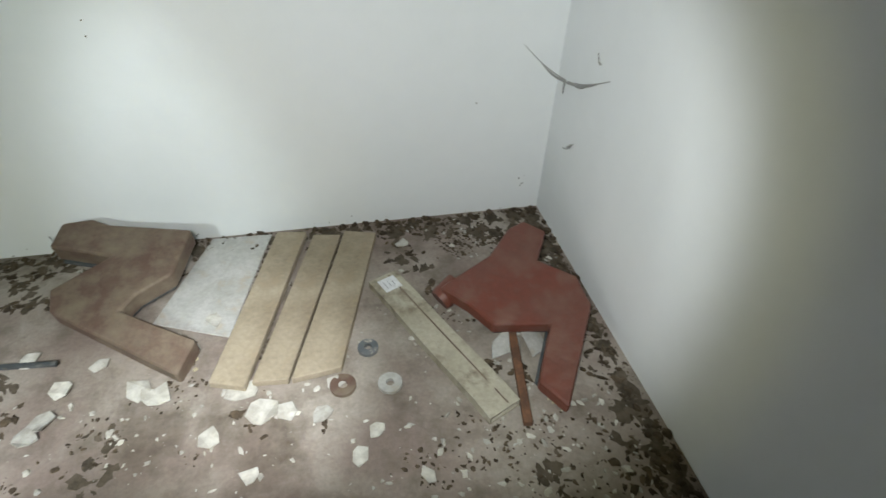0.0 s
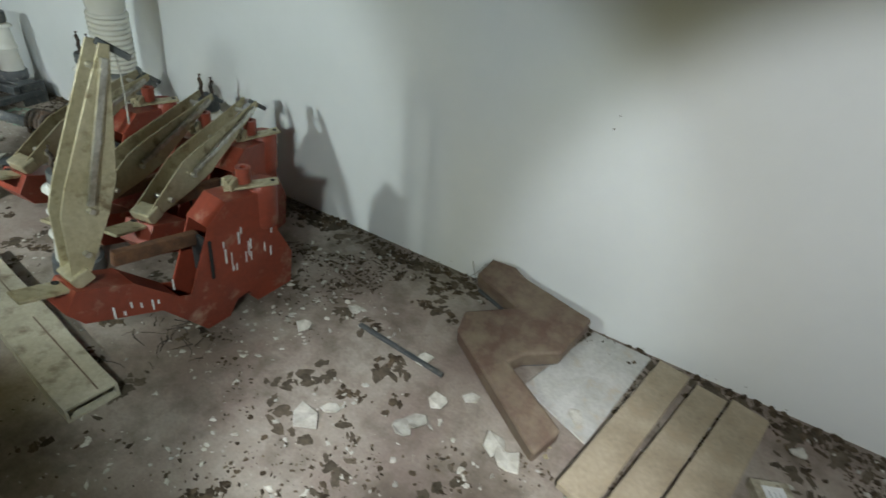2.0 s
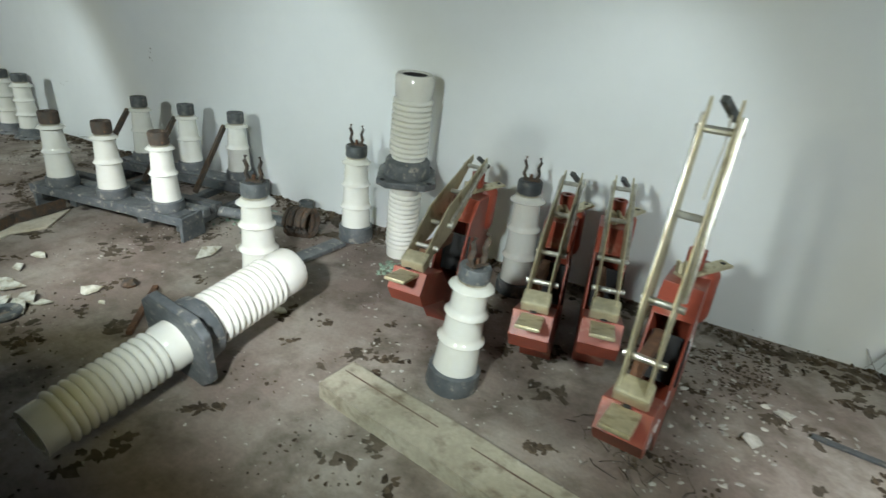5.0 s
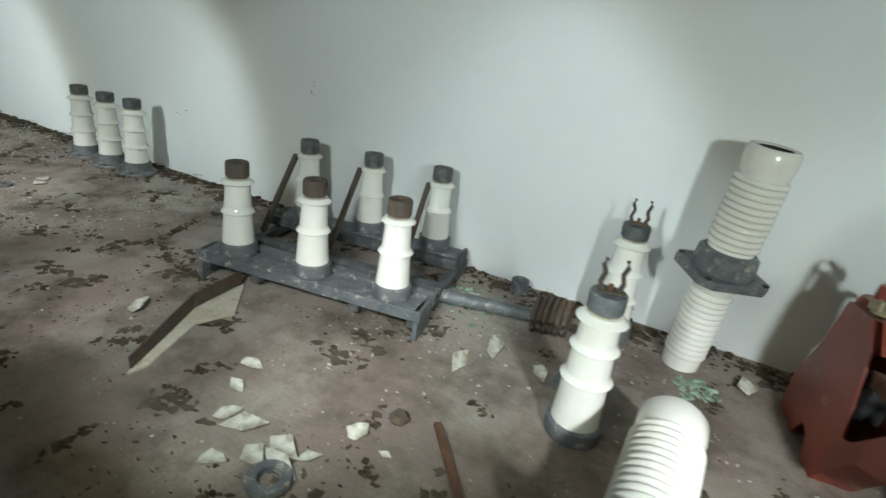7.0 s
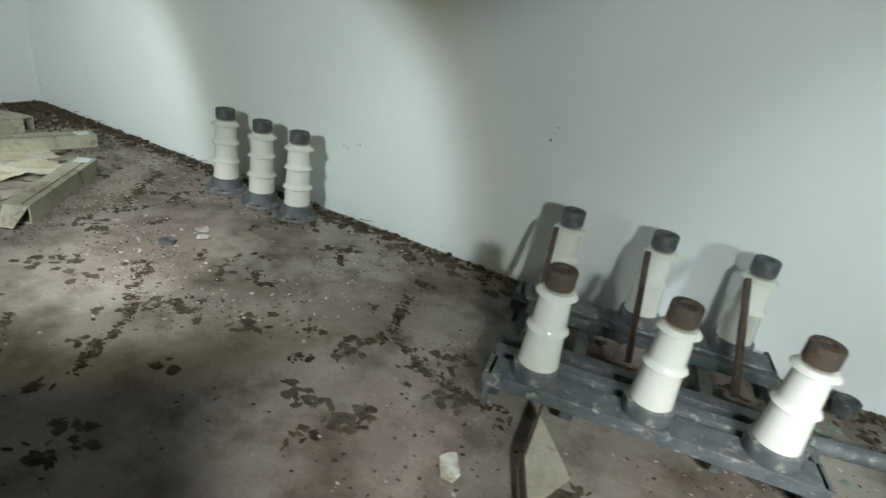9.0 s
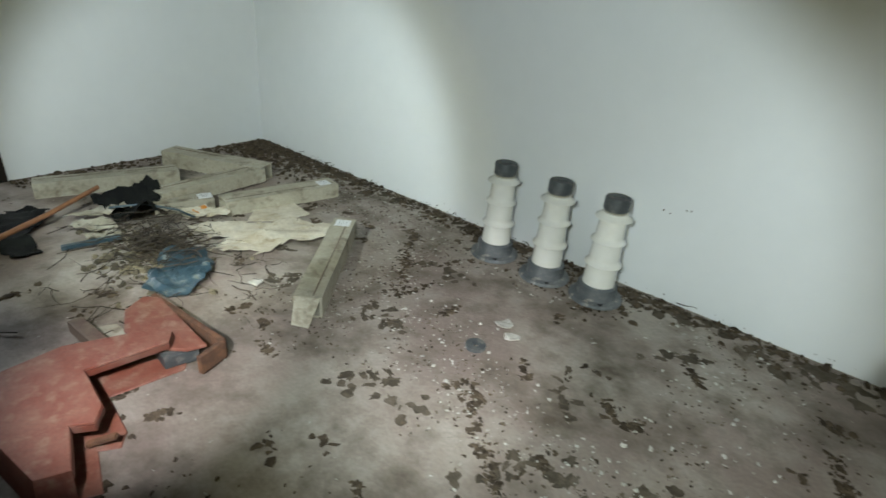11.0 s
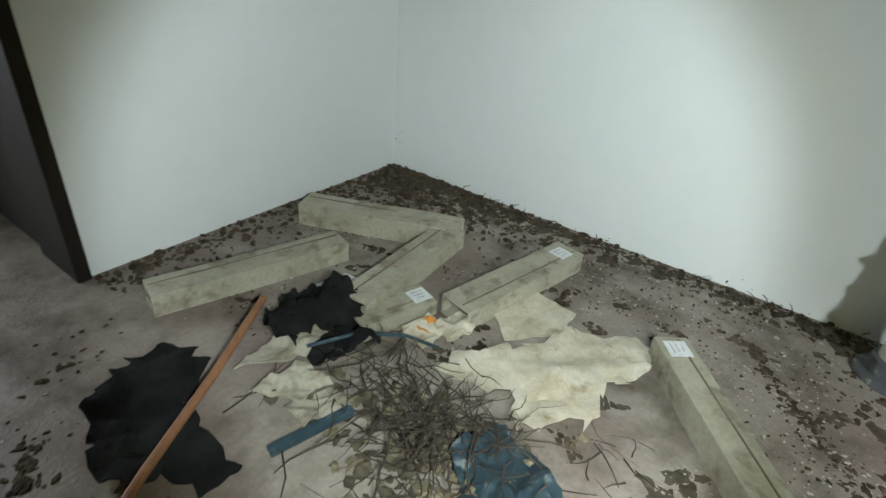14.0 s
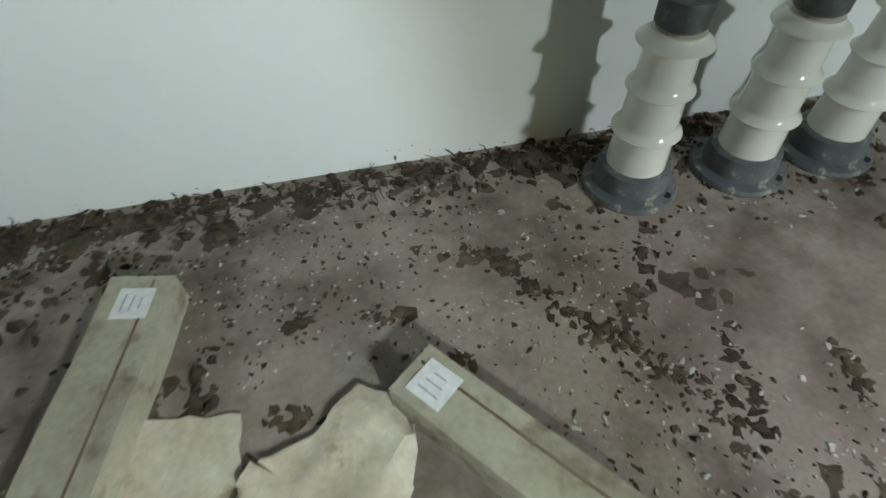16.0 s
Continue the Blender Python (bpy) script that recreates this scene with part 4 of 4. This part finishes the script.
for k in range(210):
    x, y = rnd.uniform(-10.6, -0.1), rnd.uniform(-2.4, -0.1)
    n = rnd.randint(6, 22)
    a = rnd.uniform(0, 3.1)
    for j in range(n):
        u, v = rnd.gauss(0, 0.032), rnd.gauss(0, 0.013)
        patch.append((x + u * math.cos(a) - v * math.sin(a), y + u * math.sin(a) + v * math.cos(a), rnd.uniform(0.006, 0.024)))
crumbs("fine_litter", "fine dark crumbs and litter strewn over the floor", clumped(2600, (-10.8, -7.2), (-1.5, -0.03), 0.008, 0.0) + clumped(1500, (-7.2, -0.1), (-2.3, -0.03), 0.007, 0.05), DIRT, 0.6, 12)
crumbs("pale_litter", "fine pale plaster grit strewn over the floor", clumped(1500, (-10.5, -7.4), (-1.3, -0.05), 0.006, 0.0) + clumped(900, (-6.4, -0.3), (-1.9, -0.2), 0.005, 0.0), FLAKE, 0.6, 13)
stain = []
for k in range(70):
    x, y = rnd.uniform(-10.2, -0.2), rnd.uniform(-2.2, -0.15)
    a = rnd.uniform(0, 3.1)
    for j in range(14):
        u, v = rnd.gauss(0, 0.06), rnd.gauss(0, 0.025)
        stain.append((x + u * math.cos(a) - v * math.sin(a), y + u * math.sin(a) + v * math.cos(a), rnd.uniform(0.012, 0.035)))
crumbs("dirt_stains", "thin dark films of dried mud on the floor", stain, SILT, 0.03, 16, (9, 14))
crumbs("dirt_patches", "flat dark patches of caked dirt on the floor", patch, DIRT, 0.12, 4)
for x, y in ((-8.475, -0.225), (-8.165, -0.235), (-7.895, -0.225)):
    crumbs("flange_dirt", "dirt and crumbs round an insulator flange", [(x + rnd.gauss(0, 0.1), y + rnd.gauss(0, 0.09), rnd.uniform(0.004, 0.013)) for k in range(90)], DIRT, 0.6, 70)
near = clumped(900, (-3.2, -0.05), (-1.5, -0.04), 0.012, 0.2) + clumped(1100, (-3.4, -0.1), (-0.4, -0.04), 0.012, 0.0)
crumbs("east_dirt", "dark soil and crumbs thick on the floor by the east corner", near, DIRT, 0.4, 15)
white = clumped(900, (-3.0, -0.05), (-2.0, -0.05), 0.018, -0.2) + clumped(500, (-10.5, -3.0), (-2.3, -0.05), 0.009, -0.1) + clumped(350, (-8.9, -7.0), (-1.2, -0.1), 0.012, -0.3) + clumped(350, (-5.6, -2.7), (-1.4, -0.3), 0.011, -0.3)
crumbs("plaster_crumbs", "small off-white plaster crumbs strewn on the floor", white, FLAKE, 0.4, 5)
crumbs("green_scrap", "green corroded flakes by the standing bushing", [(-4.24 + rnd.gauss(0, 0.05), -0.43 + rnd.gauss(0, 0.035), rnd.uniform(0.008, 0.022)) for k in range(60)], MOSS, 0.5, 6)
crumbs("grey_scrap", "grey-green flakes between frame and wall", [(-5.3 + rnd.gauss(0, 0.09), -0.38 + rnd.gauss(0, 0.07), rnd.uniform(0.008, 0.025)) for k in range(90)], MOSS, 0.5, 7)
heap = [(-9.52 + rnd.gauss(0, 0.16), -1.5 + rnd.gauss(0, 0.11), rnd.uniform(0.01, 0.03)) for k in range(300)]
crumbs("leaf_litter", "dry leaves and crumbs heaped in the rubbish", heap, LEAF, 0.8, 8)


def twigs(name, label, count, cx, cy, sx, sy, seed, length=0.22, high=0.09):
    r = random.Random(seed)
    bms = []
    verts, faces = [], []
    for k in range(count):
        p = Vector((cx + r.gauss(0, sx), cy + r.gauss(0, sy), r.uniform(0.004, high)))
        a = r.uniform(0, 6.3)
        n = r.uniform(0.3, 1) * length
        rad = r.uniform(0.0012, 0.004)
        pts = []
        for i in range(5):
            pts.append(p.copy())
            a += r.uniform(-0.5, 0.5)
            p = p + Vector((math.cos(a), math.sin(a), r.uniform(-0.35, 0.3))) * n / 4
            p.z = max(0.003, p.z)
        base = len(verts)
        for i, q in enumerate(pts):
            rr = rad * (1 - 0.16 * i)
            for c in range(4):
                w = c * math.pi / 2
                verts.append((q.x - math.sin(a) * rr * math.cos(w), q.y + math.cos(a) * rr * math.cos(w), q.z + rr * math.sin(w)))
        for i in range(4):
            for c in range(4):
                faces.append((base + i * 4 + c, base + i * 4 + (c + 1) % 4, base + i * 4 + 4 + (c + 1) % 4, base + i * 4 + 4 + c))
    me = bpy.data.meshes.new(name)
    me.from_pydata(verts, [], faces)
    me.materials.append(TWIG)
    return tagged(new(name, me), label, kind="stuff")


twigs("twig_heap", "tangle of dry twigs and roots in the rubbish", 300, -9.58, -1.46, 0.15, 0.09, 1)
twigs("twig_heap", "dry twigs strewn beside the rubbish", 40, -9.3, -1.75, 0.2, 0.12, 2, 0.25, 0.02)
twigs("twig_heap", "dry twigs on the floor by the paper", 22, -9.05, -1.25, 0.12, 0.12, 3, 0.2, 0.02)
twigs("wall_twigs", "fine rootlets along the foot of the wall", 160, -9.2, -0.07, 0.9, 0.03, 4, 0.1, 0.03)
twigs("wire_scrap", "thin wires and threads by the red units", 30, -2.95, -1.1, 0.08, 0.07, 5, 0.12, 0.06)

# thin cracks that run over the floor, as raised dirt lines
for k, pts in enumerate(([(-7.9, -1.2), (-7.6, -1.45), (-7.45, -1.75)], [(-6.9, -0.55), (-6.8, -0.85), (-6.5, -1.0), (-6.25, -1.0)], [(-8.95, -0.35), (-8.75, -0.6), (-8.55, -0.9)])):
    spots = []
    for p, q in zip(pts, pts[1:]):
        for i in range(110):
            f = i / 110
            spots.append((p[0] + (q[0] - p[0]) * f + rnd.gauss(0, 0.014), p[1] + (q[1] - p[1]) * f + 0.05 * noise.noise(Vector((f * 5, k * 3.3, p[0]))) + rnd.gauss(0, 0.012), rnd.uniform(0.003, 0.016)))
    crumbs("dirt_line", "line of dark dirt along a floor crack", spots, DIRT, 0.2, 40 + k)

# ---- cobwebs and marks on the walls ----
def web(strands):
    t = thing("cobweb", "dusty grey cobweb strands across the wall corner", "cobweb")
    for a, b, n in strands:
        part("strand", tube([Vector(a).lerp(Vector(b), i / 6) + Vector((0, 0, -0.012 * math.sin(math.pi * i / 6))) for i in range(7)], n * 0.8, 5, 0.4), WEB, t)
    return t


web([((-0.015, -0.1, 0.70), (-0.175, -0.014, 0.82), 0.004), ((-0.015, -0.1, 0.695), (-0.1, -0.03, 0.75), 0.008), ((-0.014, -0.1, 0.69), (-0.014, -0.45, 0.832), 0.005), ((-0.014, -0.13, 0.70), (-0.014, -0.36, 0.785), 0.009), ((-0.014, -0.1, 0.7), (-0.014, -0.1, 0.64), 0.007), ((-0.014, -0.2, 0.72), (-0.014, -0.3, 0.76), 0.011), ((-0.014, -0.36, 0.86), (-0.014, -0.33, 0.89), 0.006), ((-0.014, -0.2, 0.44), (-0.014, -0.28, 0.5), 0.004), ((-0.014, -0.24, 0.47), (-0.014, -0.26, 0.49), 0.008)])
web([((-2.13, -0.012, 0.12), (-2.2, -0.05, 0.02), 0.003), ((-2.1, -0.012, 0.16), (-2.16, -0.06, 0.02), 0.003), ((-2.2, -0.012, 0.1), (-2.13, -0.06, 0.01), 0.003)])
specks = []
for x, z, n in ((-1.774, 0.952, 2), (-0.361, 0.619, 2), (-0.1, 0.15, 5), (-6.559, 0.78, 6), (-10.92, 0.18, 5), (-7.75, 0.396, 2), (-7.663, 0.43, 2)):
    for k in range(n):
        specks.append((x + rnd.gauss(0, 0.01), z + rnd.gauss(0, 0.022), rnd.uniform(0.003, 0.007)))
for k in range(130):
    specks.append((rnd.uniform(-10.9, -0.05), abs(rnd.gauss(0, 0.025)), rnd.uniform(0.0015, 0.005)))
marks = crumbs("wall_specks", "small dark specks and flaking spots on the wall", specks, DIRT, 0.25, 60)
marks.matrix_world = Matrix(((1, 0, 0, 0), (0, 0, -1, 0.0), (0, 1, 0, 0), (0, 0, 0, 1)))
